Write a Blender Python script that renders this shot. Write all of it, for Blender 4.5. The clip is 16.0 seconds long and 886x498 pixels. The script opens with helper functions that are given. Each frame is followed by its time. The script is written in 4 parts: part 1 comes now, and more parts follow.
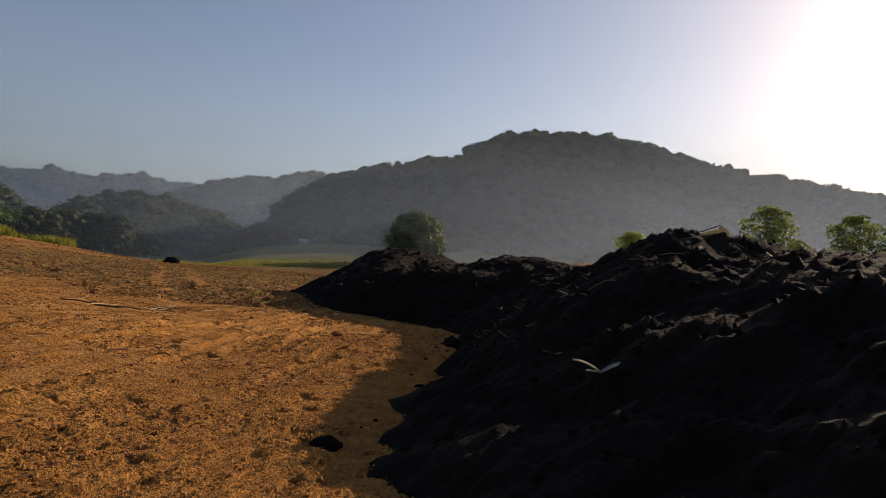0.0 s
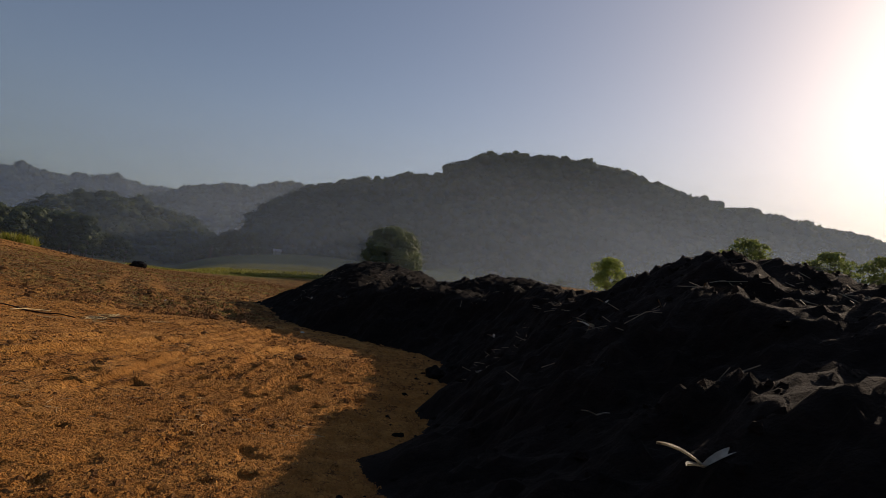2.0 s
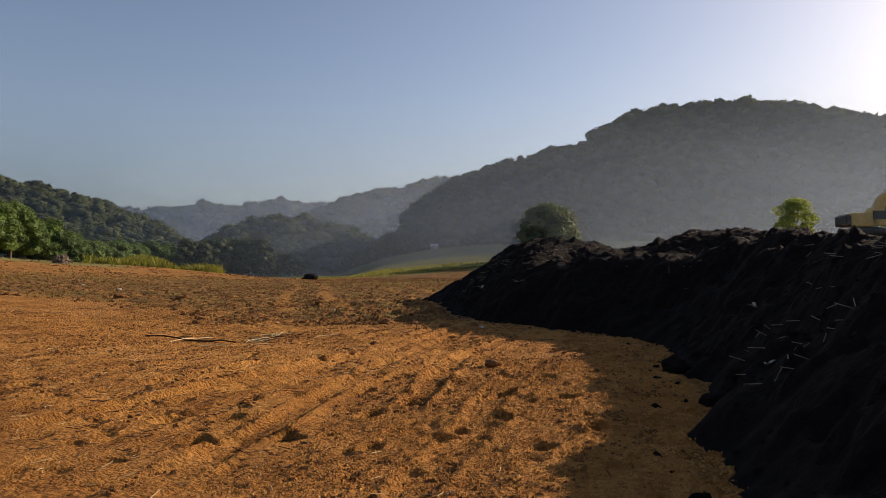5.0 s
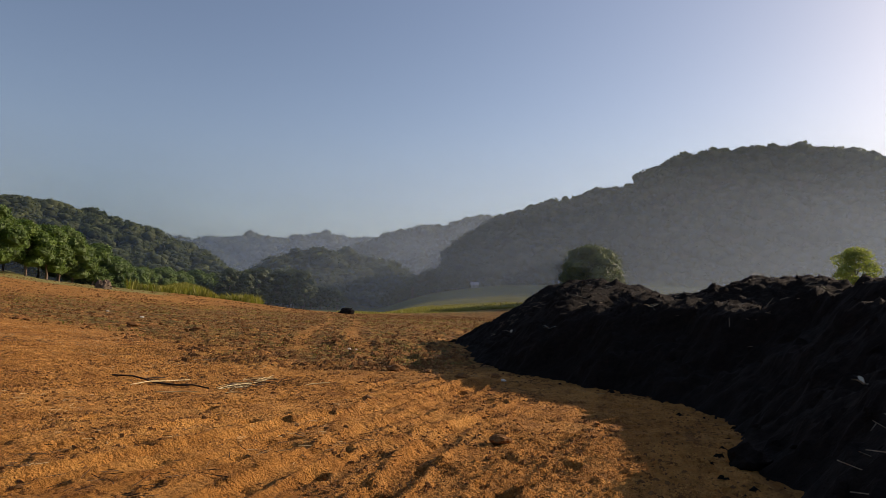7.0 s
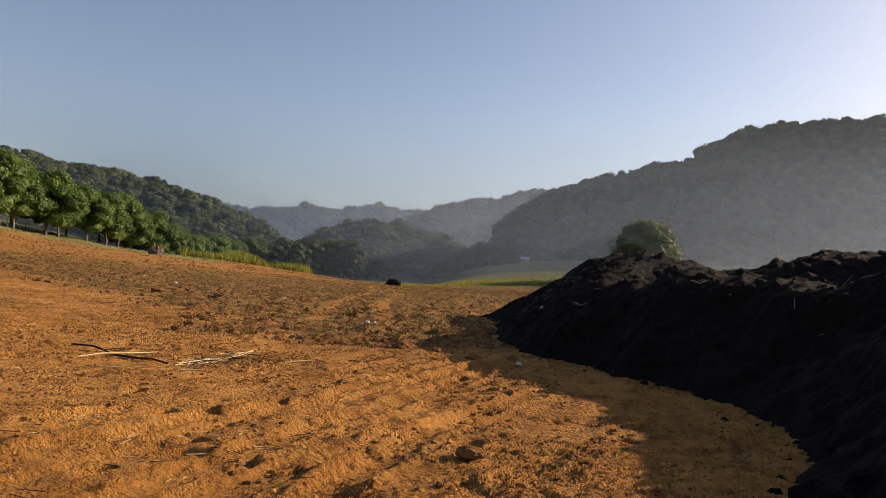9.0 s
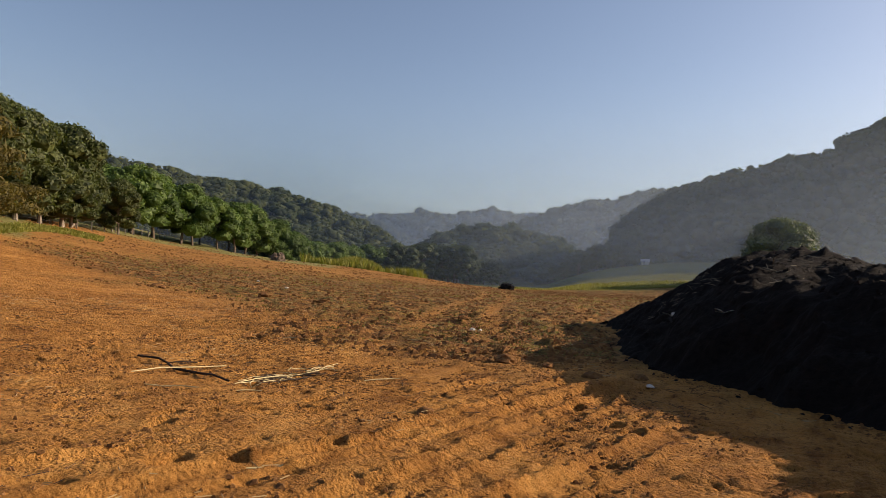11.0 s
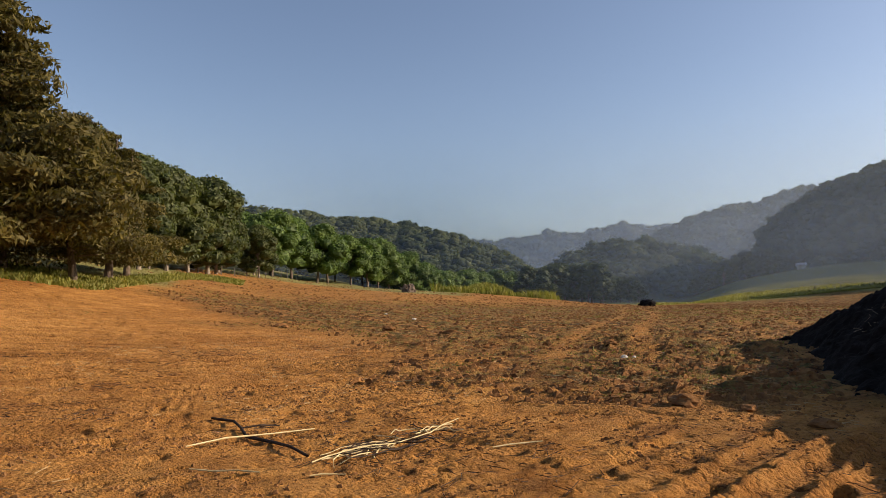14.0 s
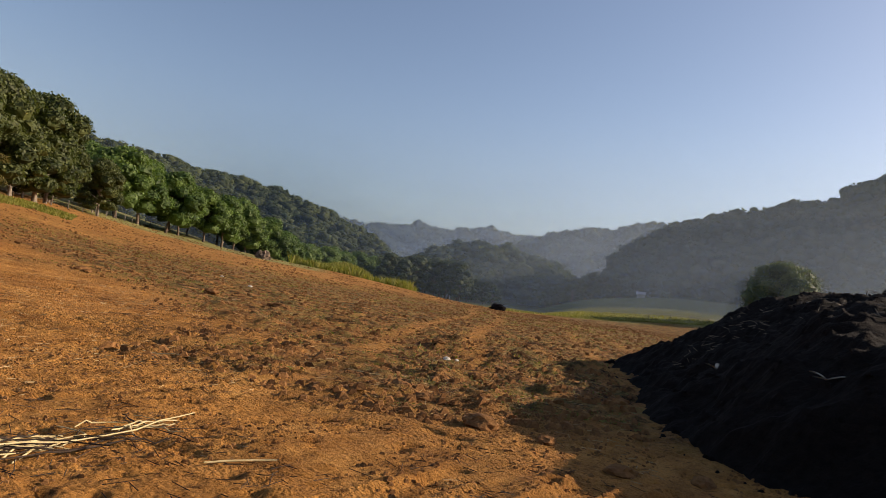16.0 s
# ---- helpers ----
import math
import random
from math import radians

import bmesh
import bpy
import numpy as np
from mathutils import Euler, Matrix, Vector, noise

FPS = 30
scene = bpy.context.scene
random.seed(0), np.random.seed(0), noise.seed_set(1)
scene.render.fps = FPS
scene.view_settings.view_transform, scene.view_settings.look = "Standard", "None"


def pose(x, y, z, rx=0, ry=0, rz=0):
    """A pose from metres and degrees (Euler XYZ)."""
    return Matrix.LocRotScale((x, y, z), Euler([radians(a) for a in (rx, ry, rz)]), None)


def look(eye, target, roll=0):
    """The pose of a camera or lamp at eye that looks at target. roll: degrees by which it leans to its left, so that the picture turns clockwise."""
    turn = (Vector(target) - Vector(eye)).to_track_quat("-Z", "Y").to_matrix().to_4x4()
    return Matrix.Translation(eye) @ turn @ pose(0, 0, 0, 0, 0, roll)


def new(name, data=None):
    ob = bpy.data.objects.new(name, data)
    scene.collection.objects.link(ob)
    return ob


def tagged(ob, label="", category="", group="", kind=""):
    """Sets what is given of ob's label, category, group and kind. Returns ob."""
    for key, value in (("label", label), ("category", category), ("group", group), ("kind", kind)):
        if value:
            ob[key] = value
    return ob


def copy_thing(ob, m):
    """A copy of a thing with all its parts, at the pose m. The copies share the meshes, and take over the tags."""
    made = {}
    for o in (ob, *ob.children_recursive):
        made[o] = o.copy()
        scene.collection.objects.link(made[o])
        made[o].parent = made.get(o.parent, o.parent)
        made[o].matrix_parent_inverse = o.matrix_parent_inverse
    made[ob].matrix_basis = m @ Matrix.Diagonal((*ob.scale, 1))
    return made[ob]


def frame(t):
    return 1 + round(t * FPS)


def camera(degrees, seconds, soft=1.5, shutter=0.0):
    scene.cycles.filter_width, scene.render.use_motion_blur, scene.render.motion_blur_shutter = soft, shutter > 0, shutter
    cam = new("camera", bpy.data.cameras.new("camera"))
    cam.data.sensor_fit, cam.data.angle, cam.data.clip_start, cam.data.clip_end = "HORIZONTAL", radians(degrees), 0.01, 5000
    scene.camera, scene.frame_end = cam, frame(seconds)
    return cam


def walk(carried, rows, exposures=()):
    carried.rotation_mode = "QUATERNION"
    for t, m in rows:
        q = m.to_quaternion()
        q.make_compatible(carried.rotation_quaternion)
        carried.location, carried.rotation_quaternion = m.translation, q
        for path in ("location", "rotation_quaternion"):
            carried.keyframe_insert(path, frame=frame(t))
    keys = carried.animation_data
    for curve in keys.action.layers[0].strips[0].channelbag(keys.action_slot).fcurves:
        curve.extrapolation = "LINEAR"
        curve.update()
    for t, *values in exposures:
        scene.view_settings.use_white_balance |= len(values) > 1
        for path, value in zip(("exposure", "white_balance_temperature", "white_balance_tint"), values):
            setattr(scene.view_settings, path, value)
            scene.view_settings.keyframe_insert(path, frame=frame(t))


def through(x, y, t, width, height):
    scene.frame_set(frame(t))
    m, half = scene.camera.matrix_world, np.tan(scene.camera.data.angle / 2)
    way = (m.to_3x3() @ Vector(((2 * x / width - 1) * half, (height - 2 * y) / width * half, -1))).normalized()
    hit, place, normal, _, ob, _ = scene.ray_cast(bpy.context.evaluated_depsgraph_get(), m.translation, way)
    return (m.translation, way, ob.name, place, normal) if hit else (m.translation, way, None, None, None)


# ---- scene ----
cam = camera(67.57, 16.0, soft=0.8)
# seconds, place in metres, then yaw to the left of +y, pitch up and lean in degrees
STEPS = [
    (0, -0.000, -0.000, 1.625, 0.26, 2.47, 4.78),
    (0.5, -0.103, 0.596, 1.626, 6.31, 2.08, 2.84),
    (1, -0.161, 1.209, 1.622, 4.69, 2.23, 2.43),
    (1.5, -0.168, 1.674, 1.603, 1.39, 2.03, 1.77),
    (2, -0.228, 2.137, 1.639, -1.68, 4.23, 7.39),
    (2.5, -0.544, 2.718, 1.623, 7.74, 4.34, 1.41),
    (3, -0.693, 3.135, 1.597, 7.28, 2.00, 1.07),
    (3.2, -0.770, 3.377, 1.562, 9.06, 3.21, 1.30),
    (5.3, -1.099, 5.629, 1.549, 11.45, 1.82, -0.51),
    (5.5, -1.107, 5.843, 1.554, 10.91, 2.54, -0.36),
    (6, -1.058, 6.411, 1.552, 10.46, 2.20, -0.01),
    (6.5, -0.963, 7.017, 1.603, 13.23, 4.06, 0.25),
    (7, -1.007, 7.704, 1.633, 15.16, 5.16, 1.71),
    (7.5, -0.968, 8.298, 1.642, 14.26, 5.04, 0.03),
    (8, -0.828, 8.671, 1.653, 13.62, 2.12, 1.90),
    (8.5, -0.739, 9.330, 1.633, 18.01, 2.29, 0.92),
    (9, -0.717, 9.998, 1.612, 19.63, 2.69, 3.12),
    (9.2, -0.727, 10.291, 1.620, 25.80, 3.49, 1.74),
    (11.3, -1.507, 12.311, 1.591, 29.67, 2.56, 2.91),
    (11.5, -1.615, 12.495, 1.597, 29.69, 3.33, 3.34),
    (12, -1.817, 12.811, 1.586, 30.73, 2.77, 1.22),
    (12.5, -2.055, 13.339, 1.542, 32.77, 3.57, 3.76),
    (13, -2.337, 13.744, 1.564, 34.50, 3.19, 5.69),
    (13.5, -2.704, 14.148, 1.590, 40.58, 4.95, -0.86),
    (14, -2.886, 14.417, 1.569, 40.65, 4.53, -1.07),
    (14.5, -3.042, 14.858, 1.557, 40.71, 4.11, -3.09),
    (15, -3.225, 15.361, 1.537, 36.67, 0.70, 1.85),
    (15.5, -3.260, 15.849, 1.556, 30.79, 2.70, 2.97),
    (16, -3.169, 16.348, 1.581, 29.27, 3.88, 7.91),
]


def held(x, y, z, yaw, pitch, lean):
    a, b = radians(yaw), radians(pitch)
    ahead = Vector((-math.sin(a) * math.cos(b), math.cos(a) * math.cos(b), math.sin(b)))
    return look((x, y, z), Vector((x, y, z)) + ahead, lean)


# the picture brightens as the camera turns from the sun
EXPOSURES = [(0, 0.03, 7350, 20), (0.5, 0.06, 7350, 20), (1.0, 0.36, 7200, 20), (1.5, 0.0, 7200, 20), (2.0, -0.42, 7200, 20), (3, 0.2, 7200, 20), (5.5, 0.22, 7200, 20), (6.5, 0.2, 7200, 20), (9, 0.5, 7400, 20), (12, 0.38, 7000, 18), (13, 0.48, 7000, 18), (14.5, 0.5, 6900, 18), (15.5, 0.6, 7100, 18), (16, 0.45, 7000, 18)]
walk(cam, [(step[0], held(*step[1:])) for step in STEPS], EXPOSURES)
# ---- end of camera ----

rng = np.random.default_rng(7)

# ---- light ----
SUN_AZIMUTH, SUN_HEIGHT = radians(47), radians(22)
world = bpy.data.worlds.new("sky")
scene.world = world
world.use_nodes = True
wn = world.node_tree.nodes
sky = wn.new("ShaderNodeTexSky")
sky.sky_type, sky.sun_disc = "NISHITA", False
sky.sun_elevation, sky.sun_rotation = SUN_HEIGHT, SUN_AZIMUTH
sky.air_density, sky.dust_density, sky.ozone_density = 1.0, 1.15, 1.9
world.node_tree.links.new(sky.outputs[0], wn["Background"].inputs["Color"])
wn["Background"].inputs["Strength"].default_value = 0.108
sun = new("sun", bpy.data.lights.new("sun", "SUN"))
sun.data.energy, sun.data.angle, sun.data.color = 5.0, radians(0.6), (1.0, 0.87, 0.68)
sun_way = Vector((math.sin(SUN_AZIMUTH) * math.cos(SUN_HEIGHT), math.cos(SUN_AZIMUTH) * math.cos(SUN_HEIGHT), math.sin(SUN_HEIGHT)))
sun.matrix_world = look((60, 60, 60), Vector((60, 60, 60)) - sun_way)


# ---- materials ----
def material(name, rough=0.9, spec=0.2):
    m = bpy.data.materials.new(name)
    m.use_nodes = True
    b = m.node_tree.nodes["Principled BSDF"]
    b.inputs["Roughness"].default_value = rough
    b.inputs["Specular IOR Level"].default_value = spec
    return m, m.node_tree.nodes, m.node_tree.links, b


def noise_node(nodes, links, scale, detail=5, rough=0.6, coords="Object", stretch=None):
    c = nodes.new("ShaderNodeTexCoord")
    n = nodes.new("ShaderNodeTexNoise")
    n.inputs["Scale"].default_value, n.inputs["Detail"].default_value, n.inputs["Roughness"].default_value = scale, detail, rough
    if stretch:
        mp = nodes.new("ShaderNodeMapping")
        mp.inputs["Scale"].default_value = stretch
        links.new(c.outputs[coords], mp.inputs[0])
        links.new(mp.outputs[0], n.inputs["Vector"])
    else:
        links.new(c.outputs[coords], n.inputs["Vector"])
    return n.outputs["Fac"]


def ramp(nodes, links, fac, *stops):
    r = nodes.new("ShaderNodeValToRGB")
    while len(r.color_ramp.elements) < len(stops):
        r.color_ramp.elements.new(0.5)
    for e, (p, c) in zip(r.color_ramp.elements, stops):
        e.position, e.color = p, (*c, 1)
    links.new(fac, r.inputs[0])
    return r.outputs[0]


def mix(nodes, links, fac, a, b, how="MIX"):
    n = nodes.new("ShaderNodeMix")
    n.data_type, n.blend_type = "RGBA", how
    if isinstance(fac, float):
        n.inputs[0].default_value = fac
    else:
        links.new(fac, n.inputs[0])
    for s, k in ((a, 6), (b, 7)):
        if isinstance(s, tuple):
            n.inputs[k].default_value = (*s, 1)
        else:
            links.new(s, n.inputs[k])
    return n.outputs[2]


def bump(nodes, links, bsdf, height, strength, distance):
    n = nodes.new("ShaderNodeBump")
    n.inputs["Strength"].default_value, n.inputs["Distance"].default_value = strength, distance
    links.new(height, n.inputs["Height"])
    links.new(n.outputs[0], bsdf.inputs["Normal"])


def simple(name, c1, c2, scale, rough=0.85, bump_size=0.0, spec=0.2, metal=0.0, stretch=None):
    m, nd, lk, b = material(name, rough, spec)
    f = noise_node(nd, lk, scale, stretch=stretch)
    lk.new(ramp(nd, lk, f, (0.3, c1), (0.7, c2)), b.inputs["Base Color"])
    b.inputs["Metallic"].default_value = metal
    if bump_size:
        bump(nd, lk, b, noise_node(nd, lk, scale * 3, 6, 0.65, stretch=stretch), 0.7, bump_size)
    return m


def ground_material():
    m, nd, lk, b = material("red_soil_and_grass", 0.95, 0.12)
    zone = nd.new("ShaderNodeVertexColor")
    zone.layer_name = "zone"
    sep = nd.new("ShaderNodeSeparateColor")
    lk.new(zone.outputs[0], sep.inputs[0])
    big = noise_node(nd, lk, 0.16, 5, 0.6)
    mid = noise_node(nd, lk, 1.4, 6, 0.65)
    fine = noise_node(nd, lk, 18, 6, 0.7)
    soil = ramp(nd, lk, mid, (0.3, (0.34, 0.150, 0.038)), (0.52, (0.51, 0.246, 0.066)), (0.75, (0.61, 0.325, 0.096)))
    damp = ramp(nd, lk, big, (0.35, (0.72, 0.66, 0.62)), (0.65, (1.0, 1.0, 1.0)))
    soil = mix(nd, lk, 1.0, soil, damp, "MULTIPLY")
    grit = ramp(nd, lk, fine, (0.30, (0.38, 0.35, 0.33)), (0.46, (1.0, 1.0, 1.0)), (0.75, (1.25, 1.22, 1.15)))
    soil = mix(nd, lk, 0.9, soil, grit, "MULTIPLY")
    # dark crumbs, with the shade between them put into the soil colour
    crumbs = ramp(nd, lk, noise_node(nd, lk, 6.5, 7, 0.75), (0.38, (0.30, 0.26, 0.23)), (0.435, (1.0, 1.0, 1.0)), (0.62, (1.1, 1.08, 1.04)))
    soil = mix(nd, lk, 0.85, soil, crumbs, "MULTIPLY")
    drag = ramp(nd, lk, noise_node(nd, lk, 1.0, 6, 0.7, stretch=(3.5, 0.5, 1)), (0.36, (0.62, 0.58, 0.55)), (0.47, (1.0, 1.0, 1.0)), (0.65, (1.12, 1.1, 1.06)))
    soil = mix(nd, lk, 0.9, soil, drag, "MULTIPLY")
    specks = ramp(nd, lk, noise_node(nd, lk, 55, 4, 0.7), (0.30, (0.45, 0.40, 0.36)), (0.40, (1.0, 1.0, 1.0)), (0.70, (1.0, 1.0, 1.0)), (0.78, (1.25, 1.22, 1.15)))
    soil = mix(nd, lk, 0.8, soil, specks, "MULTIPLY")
    # loose dark ploughed soil with weeds
    rows = noise_node(nd, lk, 0.42, 8, 0.7)
    tilled = ramp(nd, lk, rows, (0.34, (0.12, 0.055, 0.021)), (0.5, (0.26, 0.125, 0.044)), (0.66, (0.33, 0.178, 0.056)))
    # shade in the hollows between clods, put into the ploughed soil's colour
    gap_shade = ramp(nd, lk, noise_node(nd, lk, 1.5, 10, 0.78), (0.44, (0.12, 0.095, 0.085)), (0.505, (1.0, 1.0, 1.0)), (0.62, (1.6, 1.5, 1.3)))
    tilled = mix(nd, lk, 0.9, tilled, gap_shade, "MULTIPLY")
    weeds = ramp(nd, lk, noise_node(nd, lk, 0.8, 10, 0.8), (0.46, (0.0, 0.0, 0.0)), (0.60, (0.65, 0.65, 0.65)))
    tilled = mix(nd, lk, weeds, tilled, (0.165, 0.145, 0.042))
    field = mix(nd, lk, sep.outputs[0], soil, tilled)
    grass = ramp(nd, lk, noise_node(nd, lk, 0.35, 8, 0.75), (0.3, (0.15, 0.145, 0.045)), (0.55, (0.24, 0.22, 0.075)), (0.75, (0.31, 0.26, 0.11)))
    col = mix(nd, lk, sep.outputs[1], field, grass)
    # forest litter; the same tone paints shade and haze on the upper meadow
    litter_and_shade = ramp(nd, lk, noise_node(nd, lk, 0.2, 6, 0.7), (0.3, (0.07, 0.085, 0.04)), (0.7, (0.13, 0.13, 0.06)))
    col = mix(nd, lk, sep.outputs[2], col, litter_and_shade)
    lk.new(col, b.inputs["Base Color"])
    # crumbs of two sizes, lying in patches
    coords = nd.new("ShaderNodeTexCoord")
    total = noise_node(nd, lk, 9, 8, 0.72)
    for size, weight in ((17, 0.5), (38, 0.3)):
        cell = nd.new("ShaderNodeTexVoronoi")
        cell.inputs["Scale"].default_value = size
        lk.new(coords.outputs["Object"], cell.inputs["Vector"])
        patch = ramp(nd, lk, noise_node(nd, lk, size / 45, 4, 0.65), (0.42, (0.0, 0.0, 0.0)), (0.56, (1.0, 1.0, 1.0)))
        scaled = nd.new("ShaderNodeMath")
        scaled.operation = "MULTIPLY"
        lk.new(cell.outputs["Distance"], scaled.inputs[0])
        lk.new(patch, scaled.inputs[1])
        less = nd.new("ShaderNodeMath")
        less.operation, less.use_clamp = "MULTIPLY_ADD", False
        lk.new(scaled.outputs[0], less.inputs[0])
        less.inputs[1].default_value = -weight
        lk.new(total, less.inputs[2])
        total = less.outputs[0]
    bump(nd, lk, b, total, 1.0, 0.15)
    return m


def leaf_material(name, dark, light, gloss=0.35, through=0.35, haze_sheen=0.0, rough=0.6):
    m, nd, lk, b = material(name, rough, gloss)
    geo = nd.new("ShaderNodeNewGeometry")
    info = nd.new("ShaderNodeObjectInfo")
    col = ramp(nd, lk, geo.outputs["Random Per Island"], (0.0, dark), (1.0, light))
    shade = ramp(nd, lk, info.outputs["Random"], (0.0, (0.82, 0.86, 0.8)), (1.0, (1.1, 1.06, 1.0)))
    col = mix(nd, lk, 1.0, col, shade, "MULTIPLY")
    patch = ramp(nd, lk, noise_node(nd, lk, 0.05 if haze_sheen else 0.25, 4), (0.3, (0.78, 0.8, 0.84)), (0.7, (1.15, 1.12, 0.98)))
    col = mix(nd, lk, 1.0, col, patch, "MULTIPLY")
    lk.new(col, b.inputs["Base Color"])
    # a bluish sheen that stands in for haze on far leaves; its weight is nought throughout
    b.inputs["Sheen Weight"].default_value, b.inputs["Sheen Roughness"].default_value = haze_sheen, 0.55
    b.inputs["Sheen Tint"].default_value = (0.8, 0.88, 1.0, 1)
    if rough > 0.8:
        bump(nd, lk, b, noise_node(nd, lk, 0.9, 6, 0.7), 0.5, 0.8)
    t = nd.new("ShaderNodeBsdfTranslucent")
    lk.new(mix(nd, lk, 1.0, col, (1.3, 1.35, 0.7) if not haze_sheen else (1.1, 1.1, 1.0), "MULTIPLY"), t.inputs[0])
    s = nd.new("ShaderNodeMixShader")
    s.inputs[0].default_value = through
    lk.new(b.outputs[0], s.inputs[1])
    lk.new(t.outputs[0], s.inputs[2])
    lk.new(s.outputs[0], nd["Material Output"].inputs[0])
    return m


SOIL = ground_material()
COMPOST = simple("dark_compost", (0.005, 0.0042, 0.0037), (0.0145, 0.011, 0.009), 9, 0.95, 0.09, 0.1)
CLOD = simple("soil_clod", (0.12, 0.055, 0.022), (0.27, 0.132, 0.048), 6, 0.95, 0.03, 0.1)
GRAIN = simple("soil_grain", (0.30, 0.135, 0.038), (0.56, 0.28, 0.08), 3, 0.95, 0.0, 0.1)
BARK = simple("bark", (0.07, 0.05, 0.035), (0.20, 0.15, 0.11), 3, 0.9, 0.05, stretch=(4, 4, 0.8))
PALE_BARK = simple("pale_bark", (0.13, 0.10, 0.075), (0.30, 0.25, 0.19), 3, 0.9, 0.04, stretch=(4, 4, 0.8))
STRAW = simple("dry_straw", (0.42, 0.31, 0.13), (0.70, 0.58, 0.32), 9, 0.6, 0.0, 0.3, stretch=(1, 1, 6))
DARKWOOD = simple("rotten_branch", (0.02, 0.014, 0.01), (0.07, 0.045, 0.03), 12, 0.9, 0.01)
WOODPOST = simple("weathered_post", (0.10, 0.085, 0.07), (0.26, 0.22, 0.18), 5, 0.9, 0.02, stretch=(3, 3, 0.5))
WIRE = simple("fence_wire", (0.16, 0.15, 0.14), (0.3, 0.28, 0.26), 4, 0.5, 0.0, 0.5, 0.8)
PALE_LEAF = simple("bleached_leaf", (0.35, 0.33, 0.26), (0.62, 0.60, 0.50), 14, 0.6)
LEAF_ORCHARD = leaf_material("orchard_leaves", (0.038, 0.078, 0.016), (0.130, 0.200, 0.045), 0.35)
LEAF_BROAD = leaf_material("broad_leaves", (0.030, 0.045, 0.014), (0.095, 0.115, 0.035), 0.3)
LEAF_CONIFER = leaf_material("cypress_sprays", (0.044, 0.042, 0.013), (0.138, 0.112, 0.032), 0.2)
LEAF_YELLOW = leaf_material("young_leaves", (0.160, 0.200, 0.070), (0.300, 0.340, 0.130), 0.3, 0.6)
# round and meadow tree leaves are greyed and paled: haze put into their colour
LEAF_ROUND = leaf_material("round_tree_leaves", (0.060, 0.088, 0.040), (0.135, 0.170, 0.075), 0.2, 0.35, 0.0)
LEAF_MEADOW = leaf_material("meadow_tree_leaves", (0.10, 0.13, 0.07), (0.20, 0.23, 0.12), 0.2, 0.55)
LEAF_BUSH = leaf_material("valley_bush_leaves", (0.036, 0.056, 0.028), (0.080, 0.105, 0.046), 0.2, 0.25, 0.0)
# hill and ridge leaves slightly greyed and blued, distance haze mixed into the colour
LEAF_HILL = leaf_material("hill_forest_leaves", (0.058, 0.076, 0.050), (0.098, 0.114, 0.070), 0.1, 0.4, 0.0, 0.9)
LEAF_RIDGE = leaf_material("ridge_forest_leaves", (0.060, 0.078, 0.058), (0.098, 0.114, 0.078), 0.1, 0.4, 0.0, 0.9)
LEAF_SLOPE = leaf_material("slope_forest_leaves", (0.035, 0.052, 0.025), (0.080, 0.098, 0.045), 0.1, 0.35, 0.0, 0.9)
WEED = leaf_material("weed_leaves", (0.110, 0.110, 0.030), (0.220, 0.195, 0.065), 0.2, 0.3)
MEADOW_GRASS = leaf_material("meadow_grass_blades", (0.19, 0.185, 0.06), (0.34, 0.31, 0.12), 0.2, 0.4)
GRASS = leaf_material("tall_grass_blades", (0.130, 0.150, 0.030), (0.250, 0.235, 0.070), 0.2, 0.4)


# ---- meshes ----
def mesh_object(name, verts, faces, mat, parent=None, label="", smooth=False):
    """faces: an array of quads or of triangles."""
    verts, faces = np.asarray(verts, np.float32), np.asarray(faces, np.int32)
    me = bpy.data.meshes.new(name)
    k = faces.shape[1]
    me.vertices.add(len(verts)), me.loops.add(faces.size), me.polygons.add(len(faces))
    me.vertices.foreach_set("co", verts.ravel())
    me.loops.foreach_set("vertex_index", faces.ravel())
    me.polygons.foreach_set("loop_start", np.arange(0, faces.size, k, dtype=np.int32))
    me.polygons.foreach_set("use_smooth", np.full(len(faces), smooth))
    me.update(calc_edges=True)
    me.materials.append(mat)
    ob = new(name, me)
    ob.parent = parent
    return tagged(ob, label)


def thing(name, label, category, x=0, y=0, z=0, turn=0.0, group="", size=1.0):
    ob = new(name)
    ob.empty_display_size = 0.2
    ob.matrix_basis = pose(x, y, z, 0, 0, turn) @ Matrix.Scale(size, 4)
    return tagged(ob, label, category, group)


def part(name, bm, mat, parent, label="", smooth=False):
    me = bpy.data.meshes.new(name)
    for f in bm.faces:
        f.smooth = smooth
    bm.to_mesh(me)
    bm.free()
    me.materials.append(mat)
    ob = new(name, me)
    ob.parent = parent
    return tagged(ob, label)


def box(bm, x0, x1, y0, y1, z0, z1, bevel=0.0, m=None):
    got = bmesh.ops.create_cube(bm, size=1)
    vs = got["verts"]
    for v in vs:
        v.co = Vector((x0 + (v.co.x + 0.5) * (x1 - x0), y0 + (v.co.y + 0.5) * (y1 - y0), z0 + (v.co.z + 0.5) * (z1 - z0)))
        if m:
            v.co = m @ v.co
    if bevel:
        es = list({e for v in vs for e in v.link_edges})
        bmesh.ops.bevel(bm, geom=es, offset=bevel, segments=2, affect="EDGES", profile=0.5)


